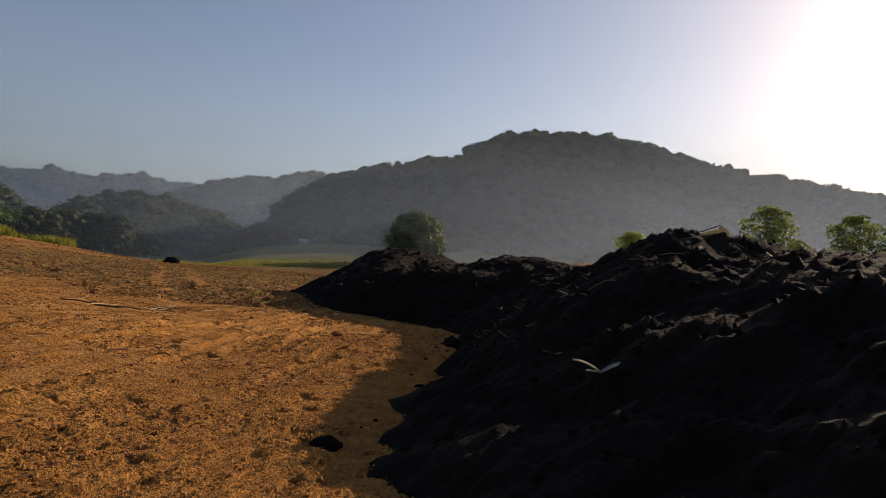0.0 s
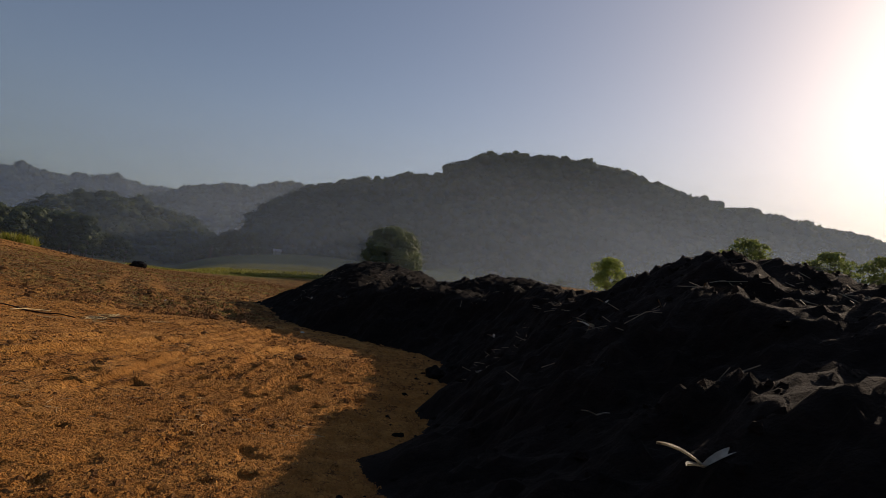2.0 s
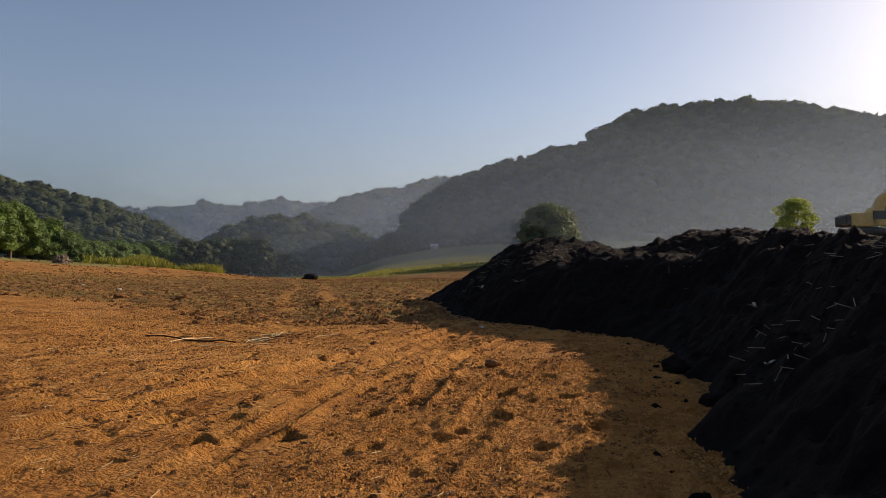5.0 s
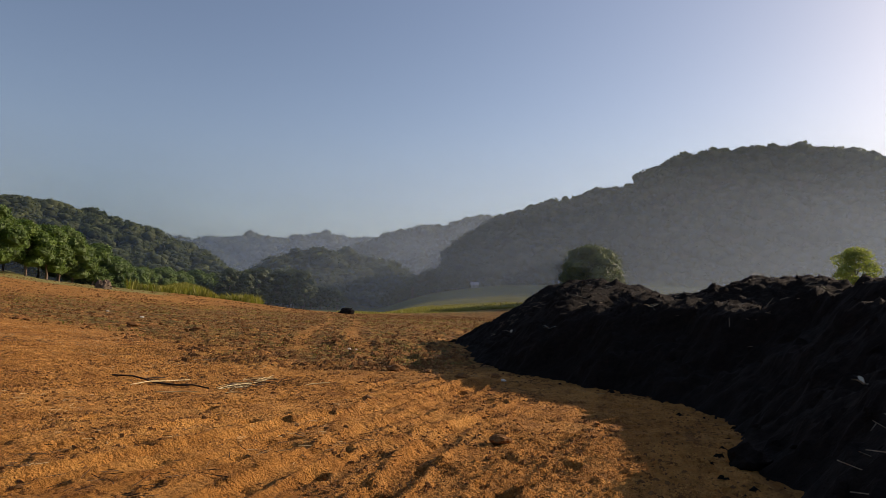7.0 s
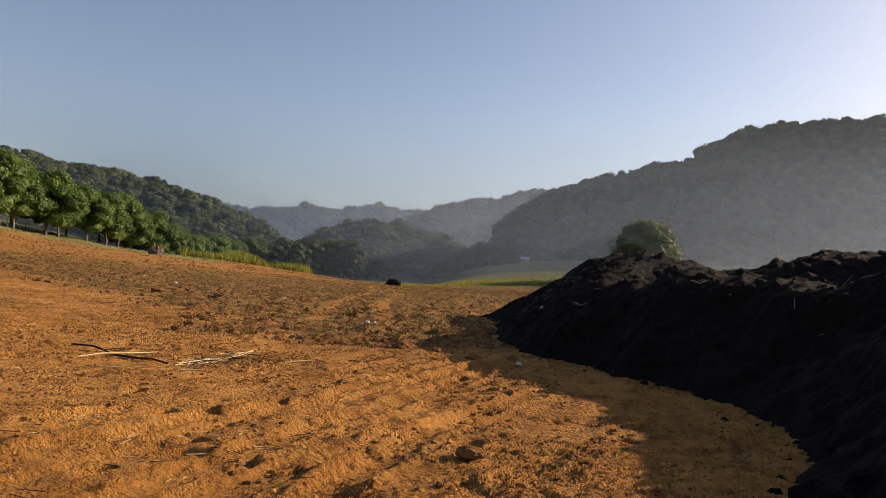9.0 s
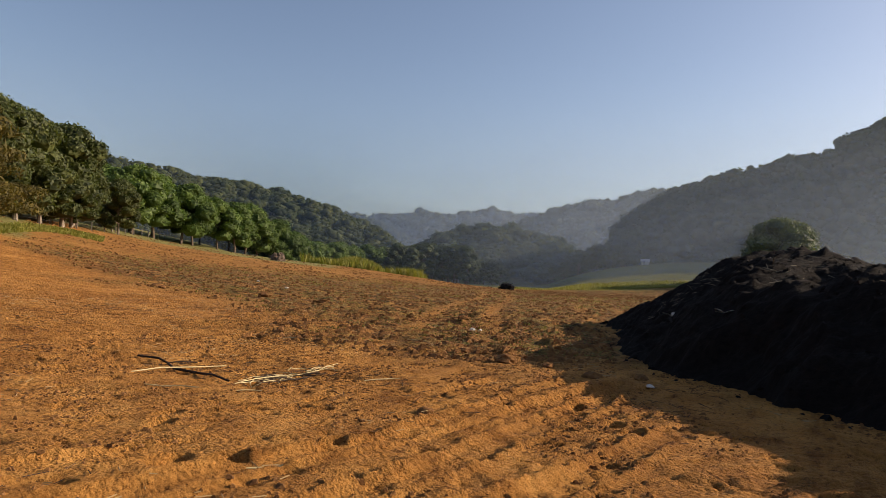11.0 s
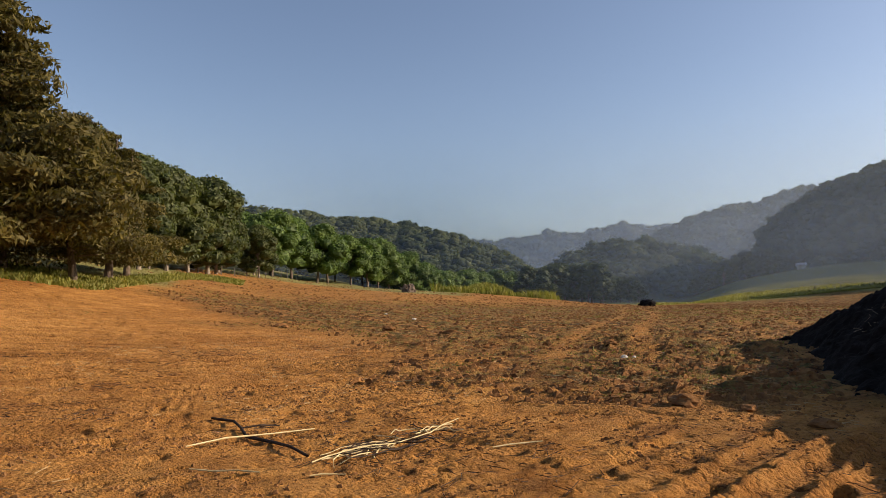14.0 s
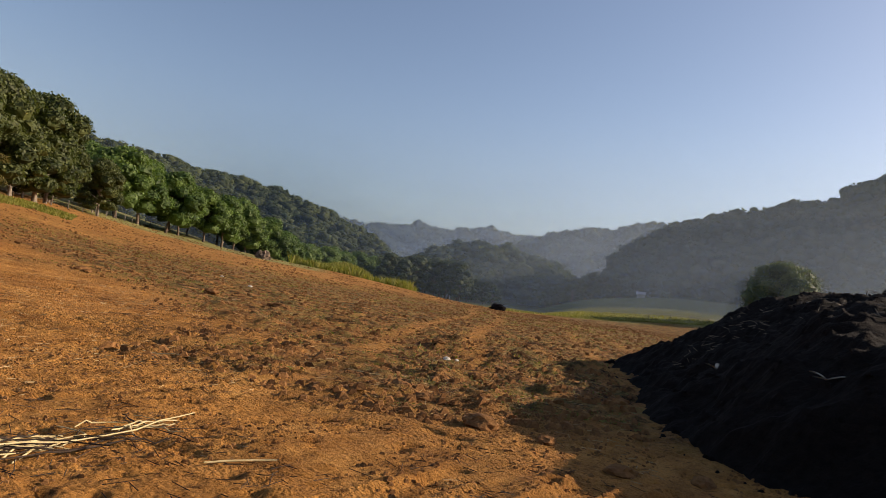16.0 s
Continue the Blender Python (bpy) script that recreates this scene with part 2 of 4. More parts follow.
def grid_noise(x, y, seed=0):
    """Smooth value noise between -1 and 1."""
    xi, yi = np.floor(x).astype(np.int64), np.floor(y).astype(np.int64)
    fx, fy = x - xi, y - yi
    fx, fy = fx * fx * fx * (fx * (fx * 6 - 15) + 10), fy * fy * fy * (fy * (fy * 6 - 15) + 10)

    def h(a, b):
        n = (a * 374761393 + b * 668265263 + seed * 974634777) & 0x7FFFFFFF
        n = ((n ^ (n >> 13)) * 1274126177) & 0x7FFFFFFF
        return ((n ^ (n >> 16)) & 0xFFFF) / 32767.5 - 1

    a, b, c, d = h(xi, yi), h(xi + 1, yi), h(xi, yi + 1), h(xi + 1, yi + 1)
    return (a * (1 - fx) + b * fx) * (1 - fy) + (c * (1 - fx) + d * fx) * fy


def fbm(x, y, octaves=4, seed=0, gain=0.5):
    out, amp = np.zeros_like(x), 1.0
    for k in range(octaves):
        out += amp * grid_noise(x * 2**k + 17.3 * k, y * 2**k - 9.1 * k, seed + k)
        amp *= gain
    return out


def tube(path, radii, sides=7):
    """A tapered tube along a path: vertices and quads."""
    path = [Vector(p) for p in path]
    vs, fs = [], []
    for i, p in enumerate(path):
        d = (path[min(i + 1, len(path) - 1)] - path[max(i - 1, 0)]).normalized()
        a = d.orthogonal().normalized() if abs(d.z) < 0.99 else Vector((1, 0, 0))
        a = (a - d * a.dot(d)).normalized()
        b = d.cross(a)
        for k in range(sides):
            w = 2 * math.pi * k / sides
            vs.append(p + radii[i] * (math.cos(w) * a + math.sin(w) * b))
    for i in range(len(path) - 1):
        for k in range(sides):
            fs.append((i * sides + k, i * sides + (k + 1) % sides, (i + 1) * sides + (k + 1) % sides, (i + 1) * sides + k))
    return np.array([tuple(v) for v in vs]), np.array(fs)


def joined(pieces):
    vs, fs, n = [], [], 0
    for v, f in pieces:
        vs.append(v), fs.append(f + n)
        n += len(v)
    return np.concatenate(vs), np.concatenate(fs)


def leaf_quads(points, normals, size, r, droop=0.0, jitter=0.55, narrow=1.0):
    """One uneven leaf-spray quad at each point."""
    n = len(points)
    nr = normals + r.normal(0, jitter, (n, 3))
    nr /= np.linalg.norm(nr, axis=1, keepdims=True) + 1e-9
    a = np.cross(nr, r.normal(0, 1, (n, 3)))
    a /= np.linalg.norm(a, axis=1, keepdims=True) + 1e-9
    b = np.cross(nr, a) * narrow
    s = size * r.uniform(0.55, 1.35, (n, 1))
    j = r.uniform(0.6, 1.3, (n, 4, 1))
    corners = np.stack([-a, -b * 0.7, a, b * 0.7], 1) * s[:, None] * j
    corners[:, :, 2] -= droop * np.abs(r.normal(0, 1, (n, 1))) * s
    v = (points[:, None] + corners).reshape(-1, 3)
    return v, np.arange(4 * n).reshape(n, 4)


def blob_cores(blobs, r, share=0.82):
    """Lumpy bodies of inner foliage that fill a crown: vertices and quads."""
    bm = bmesh.new()
    bmesh.ops.create_cube(bm, size=2)
    bmesh.ops.subdivide_edges(bm, edges=bm.edges[:], cuts=2 if len(blobs) < 40 else 1, use_grid_fill=True)
    ball = np.array([tuple(p.co.normalized()) for p in bm.verts])
    bm.verts.index_update()
    sides = np.array([[p.index for p in q.verts] for q in bm.faces])
    bm.free()
    return joined([(ball * (1 + r.normal(0, 0.10, (len(ball), 1))) * share * np.array([s, s, h]) + (x, y, z), sides) for x, y, z, s, h in blobs])


def blob_points(blobs, n, r, shell=0.7):
    """Points near the skins of a set of ellipsoids (x, y, z, radius, height radius), with outward normals."""
    blobs = np.array(blobs, float)
    w = blobs[:, 3] ** 2
    pick = r.choice(len(blobs), n, p=w / w.sum())
    d = r.normal(0, 1, (n, 3))
    d /= np.linalg.norm(d, axis=1, keepdims=True)
    d[:, 2] = np.where(d[:, 2] < -0.45, -d[:, 2], d[:, 2])
    rad = shell + (1 - shell) * r.uniform(0, 1, (n, 1)) ** 0.5 + r.normal(0, 0.06, (n, 1))
    p = blobs[pick, :3] + d * rad * blobs[pick][:, [3, 3, 4]]
    return p, d


# ---- ground ----
MIDDLE = (-3.0, 12.0)
EYE = 1.6


def half_ramp(s, soft):
    return (np.sqrt(s * s + soft * soft) + s) / 2


def smooth(a, b, v):
    t = np.clip((v - a) / (b - a), 0, 1)
    return t * t * (3 - 2 * t)


# each hill: degrees right of +y and degrees of height of its crest as seen from the field, then where it begins and crests, in metres
HILLS = {
    "right": ([-15.2, -14.2, -12.9, -10.6, -6.7, -2.1, 1.4, 2.5, 5, 8, 13.5, 17, 20, 23, 28, 33, 45, 60], [1.0, 3.8, 5.2, 6.5, 8.1, 9.0, 9.7, 10.9, 11.7, 12.3, 12.2, 11.4, 10.7, 9.7, 8.8, 7.9, 5, 3], 255, 345),
    "behind": ([-26, -22.5, -20, -17, -15, -12, -8, -4], [2.5, 4.1, 5.3, 6.2, 6.1, 7.1, 7, 5], 430, 640),
    "middle": ([-33, -31, -29, -25.5, -22, -19, -16], [0.3, 1.6, 2.9, 3.7, 3.3, 2.4, 0.8], 300, 385),
    "far": ([-60, -40, -36, -32, -28, -26, -22, -12], [4.0, 4.4, 4.2, 4.6, 4.7, 5.3, 5, 4], 700, 1000),
    "left": ([-110, -85, -70, -58.5, -52, -48, -44.5, -41, -37.4, -35, -32], [7, 8, 7.7, 7.2, 6.7, 6.3, 5.8, 5.2, 4.0, 3.0, 0.9], 270, 400),
}


def polar(x, y):
    dx, dy = x - MIDDLE[0], y - MIDDLE[1]
    return np.degrees(np.arctan2(dx, dy)), np.hypot(dx, dy)


def hill_height(name, az, r):
    at, height, start, crest = HILLS[name]
    top = EYE + crest * np.tan(np.radians(np.interp(az, at, height, left=0, right=0)))
    edge = smooth(at[0] - 6, at[0], az) * (1 - smooth(at[-1], at[-1] + 15, az))
    rise = smooth(start, crest, r) ** 0.85
    return top * edge * rise * (1 - 0.35 * smooth(crest, crest * 1.8, r))


def land(x, y):
    """The height of the bare land, without clods."""
    az, r = polar(x, y)
    s, v = -x - 0.35 * y, -x - 1.1 * y
    field = 0.086 * half_ramp(s - 12, 8) + 0.075 * half_ramp(v + 2, 8) - 0.16
    field = field * (1 - 0.5 * smooth(200, 420, r))
    # the field ends ahead, the land dips to the valley and the meadow climbs on its far side
    dip = smooth(140, 215, r) * smooth(-50, -40, az) * (1 - smooth(-26, -16, az))
    field = field - 7.0 * dip
    meadow = smooth(120, 275, r) * smooth(-28, -7, az) * (1 - smooth(60, 90, az)) * 12.5
    meadow = np.maximum(meadow, 5.3 * smooth(48, 85, r) * smooth(4, 16, az) * (1 - smooth(60, 90, az)))
    meadow = meadow + 6.3 * np.exp(-(((az + 36.3) / 3.4) ** 2)) * np.exp(-(((r - 192) / 24) ** 2))
    z = field + meadow + 0.25 * fbm(x / 31, y / 31, 3, 5) * smooth(25, 80, r)
    for name in HILLS:
        z = np.maximum(z, hill_height(name, az, r) + 0.0)
    return z


# wheel tracks pressed into the soil, as lines of places, all running up the field; then how deep they are
RUTS = [([(-4.2, 9.5), (-4.2, 13.2), (-4.1, 16.0), (-3.95, 19.5), (-3.9, 23.3)], 1.0), ([(-3.0, 12.5), (-3.05, 14.3), (-3.1, 16.6), (-2.8, 19.0), (-2.5, 20.9)], 0.9),
        ([(-6.6, 10.5), (-6.2, 12.1), (-5.3, 14.8), (-4.95, 17.4), (-4.9, 19.6), (-4.9, 21.1), (-4.75, 23.2)], 1.0), ([(-4.75, 17.6), (-4.6, 18.85), (-4.36, 20.7), (-3.9, 23.5)], 1.0),
        ([(-3.8, 13.2), (-3.57, 14.7), (-3.0, 17.4), (-1.5, 19.5)], 0.6), ([(-7.9, 9.5), (-7.2, 12.0), (-6.3, 14.6), (-5.8, 17.0)], 0.6), ([(-5.5, 8.5), (-5.3, 11.0), (-5.0, 13.4), (-4.6, 15.0)], 0.6),
        ([(-2.4, 9.0), (-2.2, 11.5), (-2.1, 14.0), (-1.8, 16.5)], 0.45), ([(-6.3, 19.0), (-5.8, 20.8), (-5.65, 22.3)], 0.6), ([(-11.3, 30.0), (-18.2, 48.0), (-30.4, 77.0), (-34.0, 95.0)], 0.9), ([(-9.6, 30.0), (-16.3, 48.0), (-28.6, 77.0), (-32.2, 95.0)], 0.9)]
# a broad tyre's turn over the bare corner
SWEEP = [(-33.0, 30.3), (-21.3, 24.7), (-15.9, 21.7), (-14.0, 20.5), (-12.2, 19.3), (-10.2, 18.1)]
FEET = [(-5.22, 17.06), (-5.43, 15.94), (-5.7, 15.57), (-6.85, 16.38), (-5.72, 12.49), (-5.35, 11.66), (-4.8, 11.93), (-4.97, 12.96), (-4.66, 11.04), (-4.5, 10.96), (-3.92, 11.42), (-3.81, 11.26),
        (-4.85, 13.96), (-3.81, 13.66), (-3.1, 13.12), (-3.36, 12.44), (-3.91, 14.57), (-2.42, 11.6), (-2.99, 11.24), (-2.3, 12.01), (-2.93, 11.82), (-2.59, 16.3), (-2.01, 13.73), (-1.4, 11.53),
        (-0.92, 12.42), (-1.91, 12.59), (-1.5, 14.94), (-1.23, 13.7), (-6.83, 17.61), (-7.19, 16.72), (-6.34, 18.16), (-4.92, 17.86), (-4.04, 20.55), (-3.35, 19.8), (-3.69, 19.04), (-3.04, 19.44)]


def relief(x, y):
    """Clods, ruts and footprints of the trodden soil."""
    az, r = polar(x, y)
    near = 1 - smooth(30, 70, r)
    h = 0.024 * fbm(x * 0.5, y * 0.5, 2, 11) + 0.008 * fbm(x * 2.3, y * 2.3, 3, 12)
    rough = 0.30 + 0.70 * smooth(-0.35, 0.45, fbm(x * 0.35, y * 0.35, 2, 14)) + 0.25 * smooth(-5.5, -2.5, x + 0.6 * fbm(x, y, 2, 19))
    tilled = tilled_zone(x, y)
    h += np.clip(fbm(x * 1.5, y * 1.5, 3, 17) - 0.1, 0, 1) * 0.13 * tilled + np.clip(fbm(x * 0.55, y * 0.8, 3, 18) - 0.2, 0, 1) * 0.12 * tilled
    h += np.clip(fbm(x * 6.5, y * 6.5, 3, 13) - 0.35, 0, 2) * (0.030 + 0.08 * tilled) * rough
    h += np.clip(fbm(x * 12.0, y * 12.0, 2, 16) - 0.05, 0, 2) * (0.026 + 0.025 * tilled) * rough
    h -= 0.11 * np.clip(fbm(x * 4.1 + 4, y * 5.0, 2, 15) - 0.55, 0, 1) * (1 - 0.5 * tilled)
    trodden = (1 - tilled) * near
    # long scrapes where wheels have dragged the soil up the field
    h += trodden * 0.008 * fbm(x * 5.5 + 0.15 * y, y * 0.3, 3, 23) * smooth(-0.5, 0.3, fbm(x * 0.4, y * 0.25, 2, 24))
    for line, deep in RUTS:
        px, py = [p[0] for p in line], [p[1] for p in line]
        off = (x - np.interp(y, py, px)) * 0.98 + 0.03 * grid_noise(y * 1.3, y * 0 + px[0], 25)
        close = (np.abs(off) < 0.7) & (y > py[0]) & (y < py[-1])
        if not close.any():
            continue
        o, u, v = off[close], x[close], y[close]
        inside = smooth(py[0], py[0] + 0.8, v) * (1 - smooth(py[-1] - 0.8, py[-1], v)) * (0.6 + 0.4 * smooth(-0.35, 0.15, grid_noise(v * 0.55, v * 0 + px[0], 22))) * deep
        tread = 0.85 + 0.12 * smooth(-0.3, 0.3, np.sin(v * 42 + np.abs(o) * 30))
        groove = np.exp(-((o / 0.17) ** 6)) * tread
        bank = np.exp(-(((np.abs(o) - 0.225) / 0.042) ** 2)) * np.clip(0.85 + 0.3 * fbm(u * 2.0, v * 1.6, 3, 21), 0.2, 1.4)
        h[close] += inside * (-0.055 * groove + 0.066 * bank)
    sx, sy = [p[0] for p in SWEEP], [p[1] for p in SWEEP]
    off = (y - np.interp(x, sx, sy)) * 0.86
    close = (np.abs(off) < 0.5) & (x > -33) & (x < -10.2)
    if close.any():
        h[close] += 0.011 * np.sin(off[close] * 36) * np.exp(-((off[close] / 0.33) ** 6)) * smooth(-0.5, 0.2, grid_noise(x[close] * 0.4, y[close] * 0.4, 26))
    r2 = np.random.default_rng(3)
    spots = [(a, b, r2.uniform(0.9, 1.35)) for a, b in FEET] + [(r2.uniform(-9, 0.2), r2.uniform(3.5, 20), r2.uniform(0.3, 0.7)) for _ in range(150)]
    for px, py, k in spots:
        a = r2.uniform(-0.9, 0.4)
        near_it = (np.abs(x - px) < 0.4) & (np.abs(y - py) < 0.4)
        if not near_it.any():
            continue
        ux = (x[near_it] - px) * math.cos(a) + (y[near_it] - py) * math.sin(a)
        uy = -(x[near_it] - px) * math.sin(a) + (y[near_it] - py) * math.cos(a)
        d = (ux / (0.075 * k)) ** 2 + (uy / (0.125 * k)) ** 2
        h[near_it] += -0.10 * k * np.exp(-d**4 * 0.5) + 0.022 * np.exp(-((np.sqrt(d) - 1.6) / 0.35) ** 2)
    # the path beside the heap and the spot of the stalks are lowered a hand to fit the camera's view
    view_drop = 0.13 * (1 - smooth(11.0, 15.5, y)) * smooth(-22, -12, x) + 0.085 * np.exp(-(((x + 9.0) / 2.4) ** 2 + ((y - 19.0) / 2.0) ** 2))
    return h * (0.3 + 0.7 * near) - view_drop


def tilled_zone(x, y):
    """Ploughed, weedy part of the field, ragged at its edge."""
    n = 3.5 * fbm(x / 7, y / 7, 3, 31)
    d = y + n - (25.5 + 0.30 * np.clip(-x - 13, 0, 40))
    bare = np.exp(-((x + 26 + n) / 7.0) ** 2) * (1 - smooth(28, 36, y + n))
    # two wheel tracks run through it to the far stump
    line = -10.5 - 0.44 * (y - 29) + 0.5 * np.sin(y / 9)
    wheel = np.exp(-((np.abs(x - line) - 1.4) / 0.48) ** 4) + 0.6 * np.exp(-((np.abs(x - line - 5.5 - 0.05 * y) - 1.3) / 0.4) ** 4)
    wheel = wheel * smooth(24, 32, y) * (1 - smooth(95, 125, y)) * (0.75 + 0.25 * grid_noise(x * 0.7, y * 0.4, 33))
    return smooth(-2.0, 4.0, d) * (1 - 0.8 * bare) * (1 - 0.6 * smooth(-44, -60, x + n)) * (1 - 0.85 * np.clip(wheel, 0, 1))


def outwards(step, far, grow):
    """Distances that reach out with ever wider steps."""
    out = [step]
    while out[-1] < far:
        step *= grow
        out.append(out[-1] + step)
    return np.array(out)


def spaced(lo, hi, step, far, below, above):
    return np.concatenate([lo - outwards(step, far, below)[::-1], np.arange(lo, hi + step / 2, step), hi + outwards(step, far, above)])


gx, gy = spaced(-16.5, 0.8, 0.044, 2600, 1.03, 1.08), spaced(4.6, 26.0, 0.044, 2600, 1.09, 1.03)
X, Y = np.meshgrid(gx, gy)
Z = land(X, Y) + relief(X, Y)
nx, ny = len(gx), len(gy)
i = np.arange(nx * ny).reshape(ny, nx)
quads = np.stack([i[:-1, :-1], i[:-1, 1:], i[1:, 1:], i[1:, :-1]], -1).reshape(-1, 4)
ground = mesh_object("ground", np.stack([X, Y, Z], -1).reshape(-1, 3), quads, SOIL, smooth=True)
tagged(ground, "bare red-brown field soil with ruts, footprints and weedy ploughed patches", "ground", kind="structure")
AZ, R = polar(X, Y)
wood = np.zeros_like(X)
for name, (at, _, start, crest) in HILLS.items():
    wood = np.maximum(wood, smooth(start - 10, start + 15, R) * (hill_height(name, AZ, R) > land(X, Y) - 0.5))
ragged = 6 * fbm(X / 40, Y / 40, 3, 41)
grass = smooth(146, 158, R + ragged)
# upper meadow slope darkened: hill shade and haze put into its colour
wood = np.maximum(wood, 0.8 * smooth(-1, 1, (R - 166 - 1.3 * (AZ + 24)) / 6 + ragged / 4) * (AZ > -30) * (AZ < 1))
bank = smooth(-14, -9, AZ) * (1 - smooth(-2, 2, AZ)) * np.exp(-((R - 154 + ragged) / 13) ** 4)
grass = np.maximum(grass, smooth(0, 6, np.hypot(X, Y - 12) - 112 + ragged) * (AZ < -38))
grass = np.maximum(grass, smooth(58, 66, R + ragged) * (AZ < -61) * 1.0)
grass = np.maximum(grass, smooth(30, 40, X + 0.1 * Y + ragged) * (Y > 0))
tone = np.stack([tilled_zone(X, Y), np.clip(grass * (1 - bank), 0, 1), np.clip(wood, 0, 1), np.ones_like(X)], -1).astype(np.float32)
attr = ground.data.color_attributes.new("zone", "FLOAT_COLOR", "POINT")
attr.data.foreach_set("color", tone.ravel())


def ground_z(x, y):
    a, b = np.atleast_1d(np.asarray(x, float)), np.atleast_1d(np.asarray(y, float))
    z = land(a, b) + relief(a, b)
    return float(z[0]) if np.isscalar(x) else z


# ---- compost heap ----
FOOT = [(0.9, -6), (0.75, 1), (0.25, 4.2), (0.0, 6), (-0.05, 8), (0.15, 12), (0.5, 17.5), (0.2, 21), (-2.6, 23.6), (-4.6, 25.8), (-5.6, 29), (-6.4, 32), (-8.6, 38), (-9.0, 42), (-7.5, 46),
        (0, 48), (6, 44), (8.5, 30), (12, 18), (14, 5), (14, -6)]
TOPS = [(3.3, 12, 3.08, 2.2), (2.6, 9.5, 1.93, 1.8), (3.4, 7, 2.0, 2.2), (4.2, 3, 2.02, 2.5), (5, -2, 1.8, 3), (2.2, 15, 1.5, 2), (2.0, 18, 2.62, 2), (3.0, 21.0, 2.6, 1.8), (4.0, 18.3, 1.5, 1.4), (1.2, 23.5, 1.75, 1.7), (0.3, 25.8, 1.9, 1.8), (-1.2, 27.5, 1.5, 1.8), (-2.8, 29.5, 2.85, 2), (-3.9, 33, 2.15, 2.5), (-4.2, 37.5, 2.98, 2.5), (-3, 42, 2.41, 2.5), (6.5, 14, 1.5, 2.5), (7.5, 9, 2.31, 2.5), (8, 3, 1.81, 3), (2.8, 27.3, 2.74, 2.0), (6, 27, 2.3, 3), (3, 33, 2.0, 3), (6, 20, 1.5, 3), (10, 10, 2.29, 3)]


def foot_distance(x, y):
    """Metres inside the heap's foot, less than nought outside."""
    d, inside = np.full_like(x, 1e9), np.zeros(x.shape, bool)
    for (ax, ay), (bx, by) in zip(FOOT, FOOT[1:] + FOOT[:1]):
        ux, uy = bx - ax, by - ay
        t = np.clip(((x - ax) * ux + (y - ay) * uy) / (ux * ux + uy * uy), 0, 1)
        d = np.minimum(d, np.hypot(x - ax - t * ux, y - ay - t * uy))
        cross = ((ay > y) != (by > y)) & (x < (bx - ax) * (y - ay) / (by - ay + 1e-12) + ax)
        inside ^= cross
    return np.where(inside, d, -d)


def heap_height(x, y):
    d = foot_distance(x, y) + 0.28 * fbm(x * 0.9, y * 0.9, 3, 51)
    w = sum(np.exp(-(((x - a) / s) ** 2 + ((y - b) / s) ** 2)) for a, b, _, s in TOPS) + 1e-4
    cap = (sum(h * np.exp(-(((x - a) / s) ** 2 + ((y - b) / s) ** 2)) for a, b, h, s in TOPS) + 1.7e-4) / w
    cap = cap + 0.16 * fbm(x * 0.55, y * 0.55, 3, 52)
    flank = (0.50 + 0.28 * smooth(6.5, 11, y) - 0.18 * smooth(27, 33, y) * (1 - smooth(-4, 1, x))) * d
    k = 0.35
    hh = np.clip(0.5 + 0.5 * (cap - flank) / k, 0, 1)
    z = cap * (1 - hh) + flank * hh - k * hh * (1 - hh)
    up = smooth(-0.1, 0.4, d)
    z += up * (0.08 * fbm(x * 1.7, y * 1.7, 3, 53) + 0.10 * np.clip(fbm(x * 4.1, y * 4.1, 3, 54), 0, 2) + 0.05 * np.abs(fbm(x * 8, y * 8, 2, 55)))
    return np.where(d > -0.35, z, -0.6)


hx, hy = np.arange(-10, 14.6, 0.085), np.concatenate([np.arange(-6.5, 3, 0.2), np.arange(3, 28, 0.075), np.arange(28, 49, 0.11)])
HX, HY = np.meshgrid(hx, hy)
HZ = np.maximum(heap_height(HX, HY), -0.25) + land(HX, HY)
nx, ny = len(hx), len(hy)
i = np.arange(nx * ny).reshape(ny, nx)
quads = np.stack([i[:-1, :-1], i[:-1, 1:], i[1:, 1:], i[1:, :-1]], -1).reshape(-1, 4)
keep = (HZ - land(HX, HY)).reshape(-1)[quads].max(1) > -0.2
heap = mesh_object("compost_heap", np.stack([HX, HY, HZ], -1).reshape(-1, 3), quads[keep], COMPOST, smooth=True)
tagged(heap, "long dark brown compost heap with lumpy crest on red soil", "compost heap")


def heap_z(x, y):
    a, b = np.atleast_1d(np.asarray(x, float)), np.atleast_1d(np.asarray(y, float))
    z = heap_height(a, b) + land(a, b)
    return float(z[0]) if np.isscalar(x) else z


